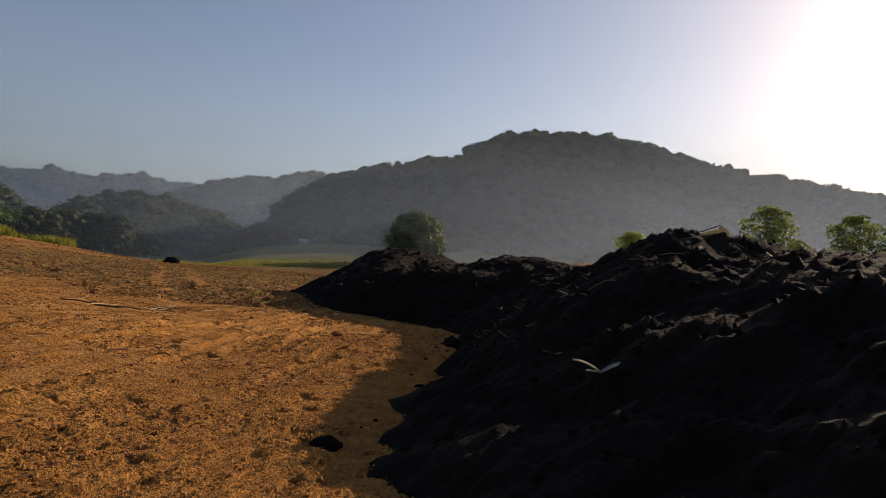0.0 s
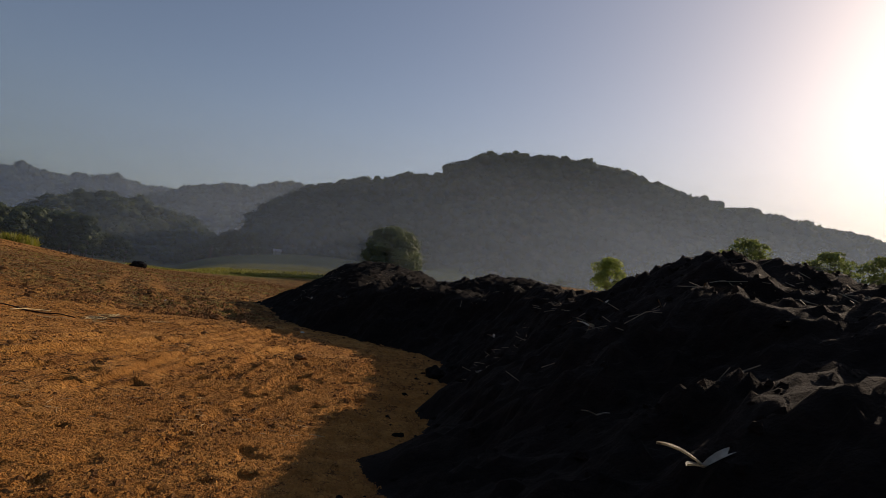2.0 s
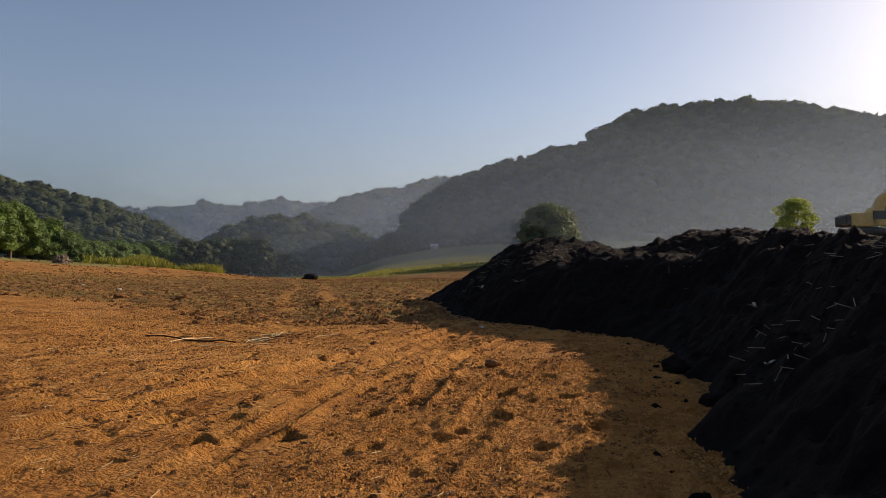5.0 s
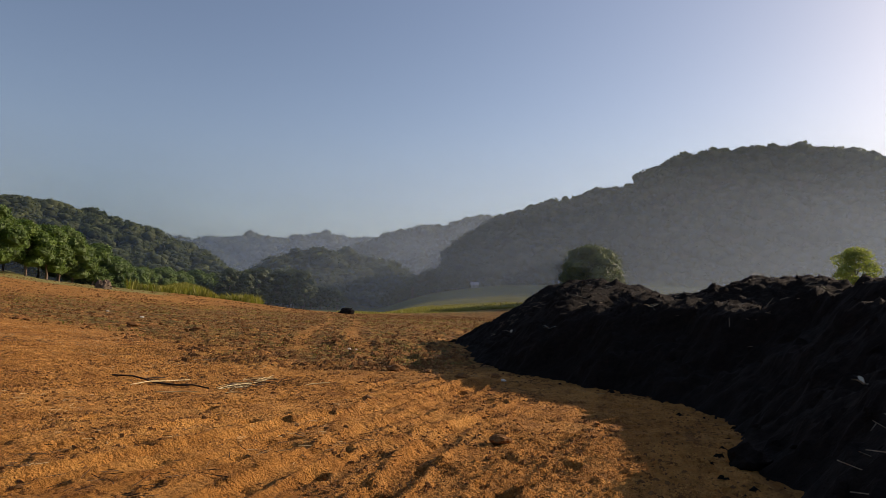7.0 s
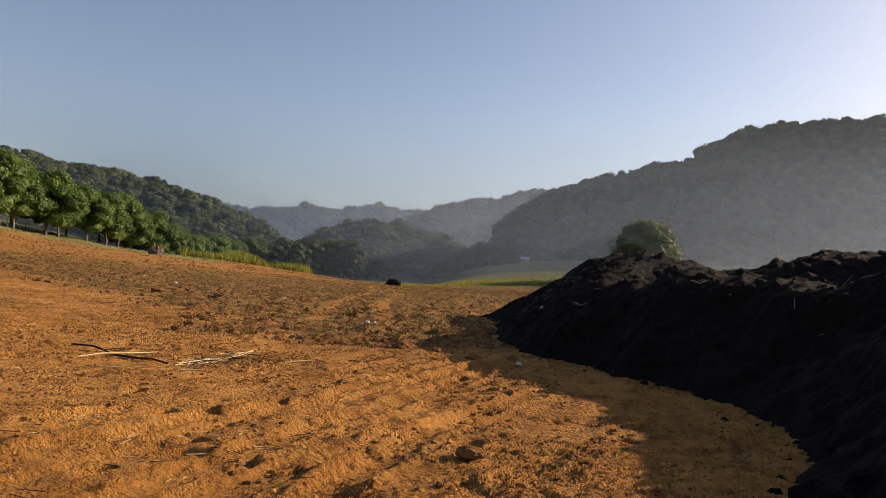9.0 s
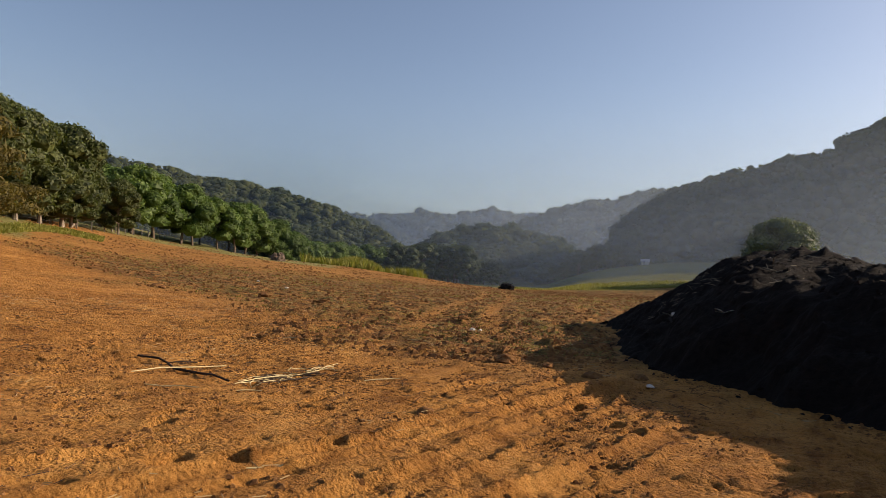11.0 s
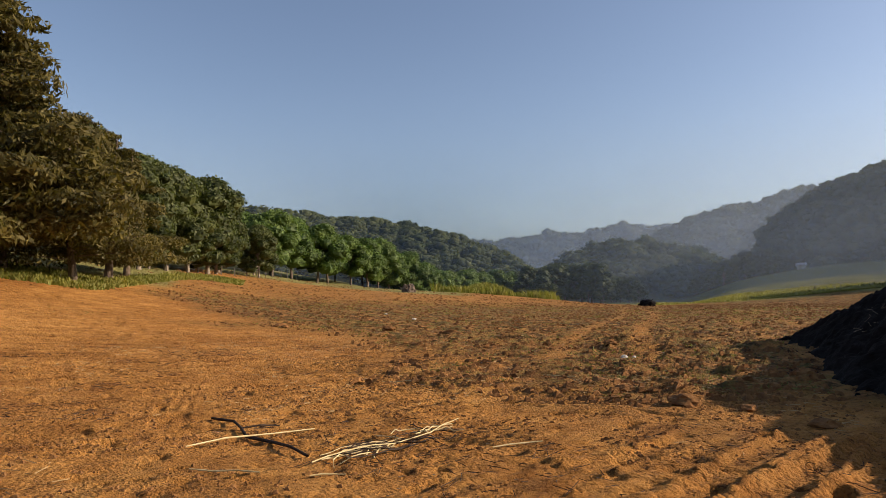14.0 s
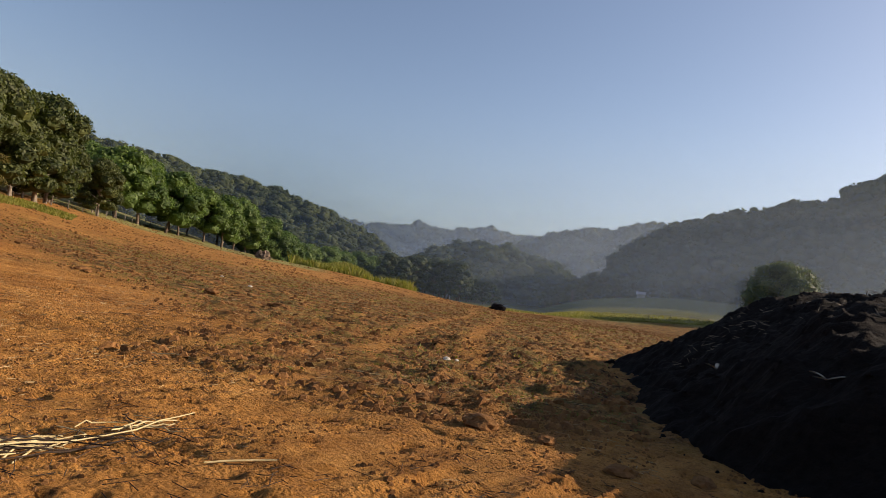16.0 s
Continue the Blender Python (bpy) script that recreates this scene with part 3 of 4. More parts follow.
# ---- trees ----
def tree_parts(kind, height, r, leaves, dense):
    """Wood and leaf meshes of one tree: pairs of vertices and quads."""
    wood, blobs = [], []
    if kind == "orchard":
        spread, low = 0.45, 0.25
    elif kind == "round":
        spread, low = 0.62, 0.08
    elif kind == "broad":
        spread, low = 0.40, 0.14
    else:
        spread, low = 0.42, 0.12
    lean = Vector((r.normal(0, 0.03), r.normal(0, 0.03), 0)) * height
    base = height * (0.020 if kind != "cypress" else 0.022)
    top = Vector((0, 0, height * (0.62 if kind != "cypress" else 0.95))) + lean
    path = [Vector((0, 0, -0.3))] + [top * t + Vector((r.normal(0, 0.008), r.normal(0, 0.008), 0)) * height for t in (0.15, 0.35, 0.6, 0.8, 1)]
    wood.append(tube(path, [base * 1.35, base, base * 0.85, base * 0.6, base * 0.4, base * 0.15], 8))
    if kind == "cypress":
        n = 46
        for k in range(n):
            t = (k + 0.5) / n
            z = height * (low + (1 - low) * t)
            reach = height * spread * (1 - t) ** 0.75 * r.uniform(0.6, 1.1) + 0.5
            w = r.uniform(0, 2 * math.pi)
            root = top * min(1, z / (height * 0.95)) * 1.0
            tip = Vector((math.cos(w) * reach, math.sin(w) * reach, z + 0.12 * reach))
            wood.append(tube([root, root.lerp(tip, 0.6), tip], [0.07, 0.05, 0.02], 4))
            for q in (0.35, 0.65, 0.95):
                p = root.lerp(tip, q)
                s = reach * 0.30 * (1.15 - 0.4 * q) + 0.35
                blobs.append((p.x, p.y, p.z - 0.1 * q * reach, s, s * 0.38))
    else:
        n = {"orchard": 26, "round": 46, "broad": 34}[kind]
        for k in range(n):
            t = (k + 0.5) / n
            zc = low + (1 - low) * t ** (0.85 if kind != "round" else 1)
            belly = math.sin(math.pi * min(1, 0.18 + 0.82 * (zc - low) / (1 - low) * 0.98)) ** (0.6 if kind == "round" else 0.9)
            w = k * 2.4 + r.uniform(-0.5, 0.5)
            reach = height * spread * belly * (r.uniform(0.5, 0.98) if kind == "orchard" else r.uniform(0.78, 0.92) if kind == "round" else r.uniform(0.35, 1.12)) * (0.85 if kind != "round" else 0.8)
            s = height * spread * (r.uniform(0.20, 0.44) if kind == "broad" else r.uniform(0.30, 0.44))
            p = Vector((math.cos(w) * reach, math.sin(w) * reach, height * min(zc, 1 - 0.09 * r.uniform(0.7, 1.4)))) + lean * zc
            blobs.append((p.x, p.y, p.z, s, s * r.uniform(0.6, 0.85)))
            if k % 2 == 0:
                root = path[2].lerp(path[5], max(0, zc - 0.3))
                wood.append(tube([root, root.lerp(p, 0.5) + Vector((0, 0, 0.2)), p], [base * 0.5, base * 0.3, base * 0.1], 5))
    pts, nor = blob_points(blobs, leaves, r)
    leaf = leaf_quads(pts, nor, height * {"orchard": 0.020, "round": 0.018, "broad": 0.017, "cypress": 0.0155}[kind], r, 0.35 if kind == "cypress" else 0.0, 0.55, 0.45 if kind == "cypress" else 1.0)
    if dense:
        leaf = joined([leaf, blob_cores(blobs, r)])
    return joined(wood), leaf


def tree(kind, height, seed, leaves, leafmat, bark, label, x, y, group="", turn=0.0, sink=0.0, name="tree", dense=True):
    r = np.random.default_rng(seed)
    wood, leaf = tree_parts(kind, height, r, leaves, dense and kind != "cypress")
    ob = thing(name, label, "tree", x, y, float(land(np.array([x]), np.array([y]))[0]) - sink, turn, group)
    mesh_object("trunk", *wood, bark, ob, smooth=True)
    mesh_object("crown", *leaf, leafmat, ob)
    return ob


def place_tree(ob, x, y, size, turn, sink=0.0):
    z = float(land(np.array([x]), np.array([y]))[0]) - sink
    ob.scale = (size, size, size)
    c = copy_thing(ob, pose(x, y, z, 0, 0, turn))
    ob.scale = (1, 1, 1)
    return c


# the orchard row along the field's far edge
ORCHARD = "dense dark-green orchard tree in a row behind the field"
models = [tree("orchard", 12.5, 100 + k, 8000, LEAF_ORCHARD, BARK, ORCHARD, *p, group="orchard row", name="orchard_tree")
          for k, p in enumerate([(-113, 91), (-117.5, 99), (-118.5, 106.5)])]
r1 = np.random.default_rng(5)
for k in range(3, 24):
    t = k / 23
    x, y = -113 - 8 * min(1, t * 4) - 38 * t**1.3 + r1.normal(0, 0.7), 91 + 7.0 * k + r1.normal(0, 0.7)
    place_tree(models[k % 3], x, y, r1.uniform(0.82, 1.04), r1.uniform(0, 360))
for k in range(16):
    x, y = -124 - 2.6 * k + r1.normal(0, 1), 92 + 8.5 * k + r1.normal(0, 1)
    place_tree(models[k % 3], x, y, r1.uniform(0.9, 1.1), r1.uniform(0, 360))

# the tall trees at the left end of the row
BROAD = "tall broad-leaved tree with dusty green crown beside the field"
broad = [tree("broad", 13.0, 200 + k, 11000, LEAF_BROAD, PALE_BARK, BROAD, *p, group="edge trees", name="broadleaf_tree") for k, p in enumerate([(-92, 63), (-86, 62)])]
for k, (x, y, s) in enumerate([(-84, 52, 1.02), (-74, 47, 0.93), (-77, 42, 1.08), (-97, 70, 0.84), (-98, 78, 0.66), (-104, 81, 0.6), (-95, 56, 1.12), (-90, 46, 1.25), (-80, 53, 0.95), (-84, 58, 0.92), (-90, 65.5, 0.84), (-78, 50, 0.5), (-87, 61, 0.45), (-93, 68, 0.5), (-108, 72, 0.9), (-74, 34, 1.1)]):
    place_tree(broad[k % 2], x, y, s, 77 * k)
CYPRESS = "brown-tinged shaggy cypress tree at the field's edge"
cypress = [tree("cypress", h, 300 + k, n, LEAF_CONIFER, BARK, CYPRESS, *p, group="cypress trees", name="cypress_tree")
           for k, (h, n, p) in enumerate([(16.0, 29000, (-43.5, 25.0)), (10.8, 21000, (-48.0, 31.0))])]
for k, (x, y, s) in enumerate([(-50, 27.5, 0.95), (-55, 36, 0.72), (-56, 29, 1.0), (-47, 20, 1.1), (-61, 40, 0.70)]):
    place_tree(cypress[k % 2] if k != 1 and k != 4 else cypress[0], x, y, s, 50 + 110 * k)

# single trees over the meadow
tree("round", 14.8, 401, 17000, LEAF_ROUND, BARK, "large round-crowned tree standing alone on the meadow", -8.6, 195, name="round_tree")
tree("orchard", 9.2, 402, 6000, LEAF_YELLOW, BARK, "small light-green tree standing alone on the meadow", 39, 140, name="young_tree", dense=False)
tree("round", 4.0, 403, 700, LEAF_BROAD, BARK, "sparse half-bare bush on the meadow", 29, 140, name="sparse_bush", dense=False)
right = tree("broad", 14.5, 404, 5200, LEAF_MEADOW, BARK, "hazy green tree behind the compost heap", 59, 122, name="meadow_tree", group="meadow trees", dense=False)
for x, y, s in ((75, 122, 1.0), (66, 124, 0.6), (90, 128, 1.1), (47, 118, 0.62)):
    place_tree(right, x, y, s, 40 * s + x)

# bushes and trees down in the valley
bush = [tree("broad", 13.0, 500 + k, 4200, LEAF_BUSH, BARK, "rounded green tree in the valley below the field", *p, group="valley trees", name="valley_tree") for k, p in enumerate([(-118, 205), (-105, 212)])]
r2 = np.random.default_rng(9)
for k in range(46):
    az, d = radians(r2.uniform(-37, -23)), r2.uniform(215, 290)
    size = np.interp(math.degrees(az), [-37, -33, -28, -26, -23], [0.8, 1.0, 1.0, 0.7, 0.5]) * r2.uniform(0.8, 1.15)
    place_tree(bush[k % 2], MIDDLE[0] + d * math.sin(az), MIDDLE[1] + d * math.cos(az), size, r2.uniform(0, 360))
for k in range(26):
    a = r2.uniform(-21, -13.6)
    az, d = radians(a), r2.uniform(262, 290)
    place_tree(bush[k % 2], MIDDLE[0] + d * math.sin(az), MIDDLE[1] + d * math.cos(az), np.interp(a, [-21, -17, -14], [0.4, 0.7, 0.8]) * r2.uniform(0.85, 1.1), r2.uniform(0, 360))


# ---- forest on the hills ----
def crown_model(r, umbrella):
    """A lumpy crown about two metres wide, with loose sprays on its skin: triangles."""
    bm = bmesh.new()
    bmesh.ops.create_icosphere(bm, subdivisions=1, radius=1)
    ball, sides = np.array([tuple(p.co) for p in bm.verts]), np.array([[p.index for p in q.verts] for q in bm.faces])
    bm.free()
    blobs, vs, fs, total = [], [], [], 0
    n = 8
    for k in range(n):
        w, q = 2.4 * k, math.sqrt((k + 0.5) / n)
        z = (0.72 + 0.18 * (1 - q) if umbrella else 0.42 + 0.42 * (1 - q * q)) + r.normal(0, 0.07)
        s = r.uniform(0.24, 0.44)
        flat = 0.4 if umbrella else 0.8
        blobs.append((0.62 * q * math.cos(w), 0.62 * q * math.sin(w), z, s, s * flat))
        vs.append(ball * (1 + r.normal(0, 0.13, (len(ball), 1))) * (s, s, s * flat) + blobs[-1][:3])
        fs.append(sides + total)
        total += len(ball)
    p, d = blob_points(blobs, 64, r, 0.97)
    v, q = leaf_quads(p, d, 0.12, r)
    stem, f = tube([(0, 0, -0.4), (0.02, 0, 0.3), (0, 0.02, 0.75)], [0.05, 0.04, 0.02], 4)
    for a, b in ((v, q), (stem, f)):
        vs.append(a), fs.append(b[:, [0, 1, 2]] + total), fs.append(b[:, [0, 2, 3]] + total)
        total += len(a)
    return np.concatenate(vs), np.concatenate(fs)


r3 = np.random.default_rng(21)
CROWNS = [crown_model(r3, k >= 4) for k in range(6)]


def forest(name, hill, count, size, label, leaves, low=0.0):
    at, _, start, crest = HILLS[hill]
    vs, fs, total = [], [], 0
    made = 0
    while made < count:
        az = r3.uniform(max(at[0] - 3, -80), min(at[-1] + 2, 48))
        on_top = r3.random() < 0.22
        r = r3.uniform(crest * 0.97, crest * 1.05) if on_top else start + low + (crest - start - low) * r3.random() ** 0.8
        x, y = MIDDLE[0] + r * math.sin(radians(az)), MIDDLE[1] + r * math.cos(radians(az))
        xa, ya = np.array([x]), np.array([y])
        z = float(land(xa, ya)[0])
        mine = float(hill_height(hill, np.array([az]), np.array([r]))[0])
        if mine < z - 0.3 or mine < 1.5:
            made += 0.2
            continue
        lot = r3.integers(0, 6) if on_top else r3.integers(0, 4)
        s = size * (r3.uniform(0.45, 1.2) if on_top else r3.uniform(0.6, 1.25))
        s = s * 0.9 if lot > 3 else s
        w = r3.uniform(0, 2 * math.pi)
        c, sides = CROWNS[lot]
        fs.append(sides + total)
        total += len(c)
        m = np.array([[math.cos(w), -math.sin(w), 0], [math.sin(w), math.cos(w), 0], [0, 0, 1]])
        tall = r3.uniform(0.75, 1.0) if on_top else r3.uniform(0.75, 1.05)
        vs.append((c @ m.T) * (s, s, s * tall) + (x, y, z - 0.15 * s))
        made += 1
    v = np.concatenate(vs)
    ob = mesh_object(name, v, np.concatenate(fs), leaves, smooth=True)
    return tagged(ob, label, "forest", kind="stuff")


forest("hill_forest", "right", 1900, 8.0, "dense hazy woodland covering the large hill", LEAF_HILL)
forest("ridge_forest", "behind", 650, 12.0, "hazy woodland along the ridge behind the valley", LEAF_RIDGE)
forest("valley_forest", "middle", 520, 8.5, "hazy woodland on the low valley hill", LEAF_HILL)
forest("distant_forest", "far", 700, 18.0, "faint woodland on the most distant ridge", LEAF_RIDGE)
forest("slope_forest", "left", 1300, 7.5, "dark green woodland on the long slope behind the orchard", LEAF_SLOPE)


# single trees that stand out along the skylines
crest_models = [tree("broad", 10.0, 600 + k, 3000, LEAF_SLOPE, BARK, "dark broad-crowned tree standing out on the hill's skyline", *p, group="skyline trees", name="skyline_tree", sink=1.6)
                for k, p in enumerate([(10.0, 357.0), (-30.0, 355.0)])]
r8 = np.random.default_rng(88)
for hill, az0, az1, count, low, high in (("right", -13, 30, 70, 0.6, 1.15), ("behind", -24, -12, 20, 0.9, 1.7), ("left", -62, -38, 34, 0.55, 1.05), ("far", -36, -27, 10, 1.2, 2.0)):
    crest = HILLS[hill][3]
    for k in range(count):
        az, d = radians(az0 + (az1 - az0) * (k + r8.uniform(-0.4, 1.4)) / count), crest * r8.uniform(0.98, 1.03)
        size = low + (high - low) * r8.random() ** 1.6
        place_tree(crest_models[k % 2], MIDDLE[0] + d * math.sin(az), MIDDLE[1] + d * math.cos(az), size, r8.uniform(0, 360), 1.6 * size)


# ---- tall grass ----
def blades(name, xs, ys, height, mat, label, r, lift=0.0, spread=0.35, width=0.02):
    n = len(xs)
    z = land(xs, ys) + lift
    w = r.uniform(0, 2 * np.pi, n)
    h = height * r.uniform(0.35, 1.1, n) * (1 + 0.4 * fbm(xs / 6, ys / 6, 2, 64))
    side = np.stack([np.cos(w), np.sin(w), 0 * w], -1) * width * r.uniform(0.6, 1.6, (n, 1))
    bend = np.stack([r.normal(0, spread, n), r.normal(0, spread, n), 0 * w], -1) * h[:, None]
    root = np.stack([xs, ys, z], -1)
    up = np.stack([0 * h, 0 * h, h], -1)
    v = np.stack([root - side, root + side, root + bend * 0.5 + up * 0.6 + side * 0.8, root + bend + up, root + bend * 0.5 + up * 0.6 - side * 0.8], 1)
    q = np.arange(n)[:, None] * 5
    verts = v.reshape(-1, 3)
    f = np.concatenate([q + [0, 1, 2, 4], q + [4, 2, 3, 3]])
    me = bpy.data.meshes.new(name)
    me.from_pydata(verts.tolist(), [], [tuple(k[:4]) if k[2] != k[3] else tuple(k[:3]) for k in f.tolist()])
    me.materials.append(mat)
    return tagged(new(name, me), label, "grass", kind="stuff")


r4 = np.random.default_rng(33)
az, d = np.radians(r4.uniform(-41, -30.5, 26000)), 140 + 65 * r4.random(26000) ** 0.7
some = fbm(az * 60, d / 9, 3, 63) > -0.25 + 0.5 * (r4.random(26000) - 0.5)
az, d = az[some], d[some]
blades("tall_grass", MIDDLE[0] + d * np.sin(az), MIDDLE[1] + d * np.cos(az), 1.5, GRASS, "strip of tall yellow-green grass below the orchard", r4, 0, 0.35, 0.13)
az, d = np.radians(r4.uniform(-78, -56, 9000)), r4.uniform(50, 64, 9000)
d = d + 34 * smooth(-66, -58, np.degrees(az)) - 6
blades("edge_grass", MIDDLE[0] + d * np.sin(az), MIDDLE[1] + d * np.cos(az), 0.30, GRASS, "rough green grass along the field's edge under trees", r4, 0, 0.4, 0.06)
xs, ys = r4.uniform(-62, -5, 26000), r4.uniform(27, 100, 26000)
some = (tilled_zone(xs, ys) > 0.5) & (fbm(xs / 4, ys / 4, 3, 61) > -0.05) & (np.hypot(xs, ys) < 105)
blades("field_weeds", xs[some], ys[some], 0.09, GRASS, "low scattered weeds on the ploughed soil", r4, 0.005, 0.9, 0.022)
az, d = np.radians(r4.uniform(-24, 3, 9000)), r4.uniform(148, 180, 9000)
d = np.maximum(d, 148 + 2.4 * np.clip(np.degrees(az) + 16, 0, 9))
blades("meadow_grass", MIDDLE[0] + d * np.sin(az), MIDDLE[1] + d * np.cos(az), 0.4, MEADOW_GRASS, "pale sunlit meadow grass beyond the field", r4, 0, 0.5, 0.12)


# ---- loose soil ----
def ico():
    bm = bmesh.new()
    bmesh.ops.create_cone(bm, segments=4, radius1=1, radius2=0.45, depth=1.2, cap_ends=True, cap_tris=True)
    bmesh.ops.triangulate(bm, faces=bm.faces[:])
    bm.verts.ensure_lookup_table()
    bm.verts.index_update()
    v = np.array([tuple(p.co) for p in bm.verts])
    f = np.array([[p.index for p in q.verts] for q in bm.faces])
    bm.free()
    return v, f


ICO_V, ICO_F = ico()


def lumps(name, places, sizes, mat, label, category, r, flat=0.65):
    n, k = len(places), len(ICO_V)
    v = np.tile(ICO_V, (n, 1, 1)) * (1 + r.normal(0, 0.24, (n, k, 1)))
    s = sizes[:, None, None] * np.stack([r.uniform(0.7, 1.4, n), r.uniform(0.7, 1.4, n), np.full(n, flat)], -1)[:, None]
    v = v * s + places[:, None]
    f = ICO_F[None] + (np.arange(n) * k)[:, None, None]
    return tagged(mesh_object(name, v.reshape(-1, 3), f.reshape(-1, 3), mat), label, category, kind="stuff")


def scatter(n, x0, x1, y0, y1):
    return r4.uniform(x0, x1, n), r4.uniform(y0, y1, n)


xs, ys = scatter(60000, -13.5, 0.2, 4.0, 28)
some = (fbm(xs / 0.7, ys / 1.3, 3, 71) > 0.12) & (np.hypot(xs + 2.5, ys - 14) < 14)
xs, ys = xs[some], ys[some]
sz = 0.006 + 0.030 * r4.random(len(xs)) ** 4
lumps("soil_crumbs", np.stack([xs, ys, ground_z(xs, ys) + sz * 0.3], -1), sz, CLOD, "small crumbs of red soil on the trodden field", "soil", r4)
xs, ys = scatter(60000, -5.0, 0.3, 3.5, 17)
some = xs + 0.7 * fbm(xs, ys, 3, 75) > -4.0 + 0.12 * (ys - 5) + 0.6 * (r4.random(len(xs)) - 0.5)
xs, ys = xs[some], ys[some]
sz = 0.006 + 0.012 * r4.random(len(xs)) ** 2
lumps("soil_grains", np.stack([xs, ys, ground_z(xs, ys) + sz * 0.3], -1), sz, GRAIN, "loose granular red soil beside the heap", "soil", r4, 0.8)
d, az = 12 + 125 * r4.random(40000) ** 1.35, np.radians(r4.uniform(-72, 3, 40000))
xs, ys = MIDDLE[0] + d * np.sin(az), MIDDLE[1] + d * np.cos(az)
some = (tilled_zone(xs, ys) > 0.42 + 0.35 * fbm(xs / 3, ys / 3, 3, 72)) & (foot_distance(xs, ys) < -0.3)
xs, ys = xs[some], ys[some]
sz = (0.018 + 0.10 * r4.random(len(xs)) ** 3) * (0.8 + np.hypot(xs + 3, ys - 12) / 130)
lumps("ploughed_clods", np.stack([xs, ys, ground_z(xs, ys) + sz * 0.3], -1), sz, CLOD, "dark clods of ploughed red soil", "soil", r4)
# low weeds sprouting in patches between the clods
d, az = 11 + 125 * r4.random(90000) ** 1.3, np.radians(r4.uniform(-72, 8, 90000))
xs, ys = MIDDLE[0] + d * np.sin(az), MIDDLE[1] + d * np.cos(az)
some = (tilled_zone(xs, ys) > 0.5 + 0.45 * fbm(xs / 4, ys / 4, 3, 73)) & (foot_distance(xs, ys) < -0.3) & (fbm(xs / 1.1, ys / 1.1, 2, 74) > -0.05)
xs, ys, d = xs[some], ys[some], d[some]
v, q = leaf_quads(np.stack([xs, ys, ground_z(xs, ys) + 0.03], -1), np.tile((0.0, 0.0, 1.0), (len(xs), 1)), 0.034, r4, 0.0, 0.7, 0.6)
tagged(mesh_object("sprouting_weeds", v, q, WEED), "low green weeds sprouting between ploughed clods", "weeds", kind="stuff")
xs, ys = scatter(5200, -9.8, 4.0, 3.0, 44)
dd = foot_distance(xs, ys)
some = (dd > -0.75 + 0.5 * r4.random(len(xs))) & (dd < 0.6)
xs, ys = xs[some], ys[some]
sz = 0.012 + 0.06 * r4.random(len(xs)) ** 4
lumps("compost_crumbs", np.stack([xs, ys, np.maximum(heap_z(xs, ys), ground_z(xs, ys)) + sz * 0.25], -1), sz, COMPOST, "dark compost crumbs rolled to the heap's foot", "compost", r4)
xs, ys = scatter(9000, -6, 7.0, 3.0, 42)
some = foot_distance(xs, ys) > 0.8
xs, ys = xs[some], ys[some]
sz = 0.015 + 0.05 * r4.random(len(xs)) ** 3
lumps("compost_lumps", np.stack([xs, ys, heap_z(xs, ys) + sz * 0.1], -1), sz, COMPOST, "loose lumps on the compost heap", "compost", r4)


def single_lump(name, label, category, mat, x, y, z, sx, sy, sz, seed, turn=0.0, group=""):
    """One uneven lump, sunk a little."""
    bm = bmesh.new()
    bmesh.ops.create_icosphere(bm, subdivisions=3, radius=1)
    for v in bm.verts:
        p = v.co * 1.7 + Vector((seed * 3.1, seed, 0))
        v.co *= 1 + 0.35 * noise.noise(p) + 0.16 * noise.noise(p * 3)
        v.co = Vector((v.co.x * sx, v.co.y * sy, max(v.co.z, -0.35) * sz))
    me = bpy.data.meshes.new(name)
    bm.to_mesh(me)
    bm.free()
    me.materials.append(mat)
    ob = new(name, me)
    ob.matrix_basis = pose(x, y, z, 0, 0, turn)
    return tagged(ob, label, category, group)


for k, (x, y, s) in enumerate([(-6.6, 24.0, 0.24), (-4.7, 23.4, 0.16), (-5.7, 23.95, 0.14), (-3.95, 23.8, 0.15), (-8.55, 25.2, 0.19), (-8.0, 25.0, 0.16), (-9.0, 28.8, 0.18), (-5.3, 18.8, 0.12), (-6.0, 28.7, 0.2),
                              (-20.5, 35.3, 0.34), (-24.0, 35.2, 0.3), (-27.1, 31.7, 0.3), (-21.5, 36.5, 0.2), (-26.5, 31.5, 0.2), (-2.4, 15.75, 0.13), (-12.5, 33.5, 0.2)]):
    single_lump("earth_clod", "large clod of turned red earth on the field", "clod", CLOD, x, y, ground_z(float(x), float(y)) + 0.1 * s, s, 0.8 * s, 0.5 * s, k + 1, 40 * k, "large clods")
for k, (x, y, s) in enumerate([(-0.95, 6.1, 0.13), (0.35, 15.75, 0.26), (0.5, 13.5, 0.2), (-8.8, 39, 0.22)]):
    single_lump("compost_clod", "dark compost clod fallen beside the heap", "clod", COMPOST, x, y, ground_z(float(x), float(y)) + 0.12 * s, s, 0.85 * s, 0.75 * s, 30 + k, 70 * k, "fallen clods")
STONE = simple("pale_stone", (0.42, 0.38, 0.32), (0.66, 0.62, 0.55), 8, 0.8, 0.01)
for k, (x, y, s) in enumerate([(-3.6, 22.9, 0.06), (-10.85, 31.0, 0.09), (-10.6, 31.05, 0.06), (-24.4, 35.9, 0.08), (-35.3, 46.1, 0.12), (-30.8, 44.1, 0.13)]):
    single_lump("pale_stone", "small pale stone lying on red soil", "stone", STONE, x, y, ground_z(float(x), float(y)) + 0.4 * s, s, 0.8 * s, 0.6 * s, 60 + k, 50 * k, "pale stones")


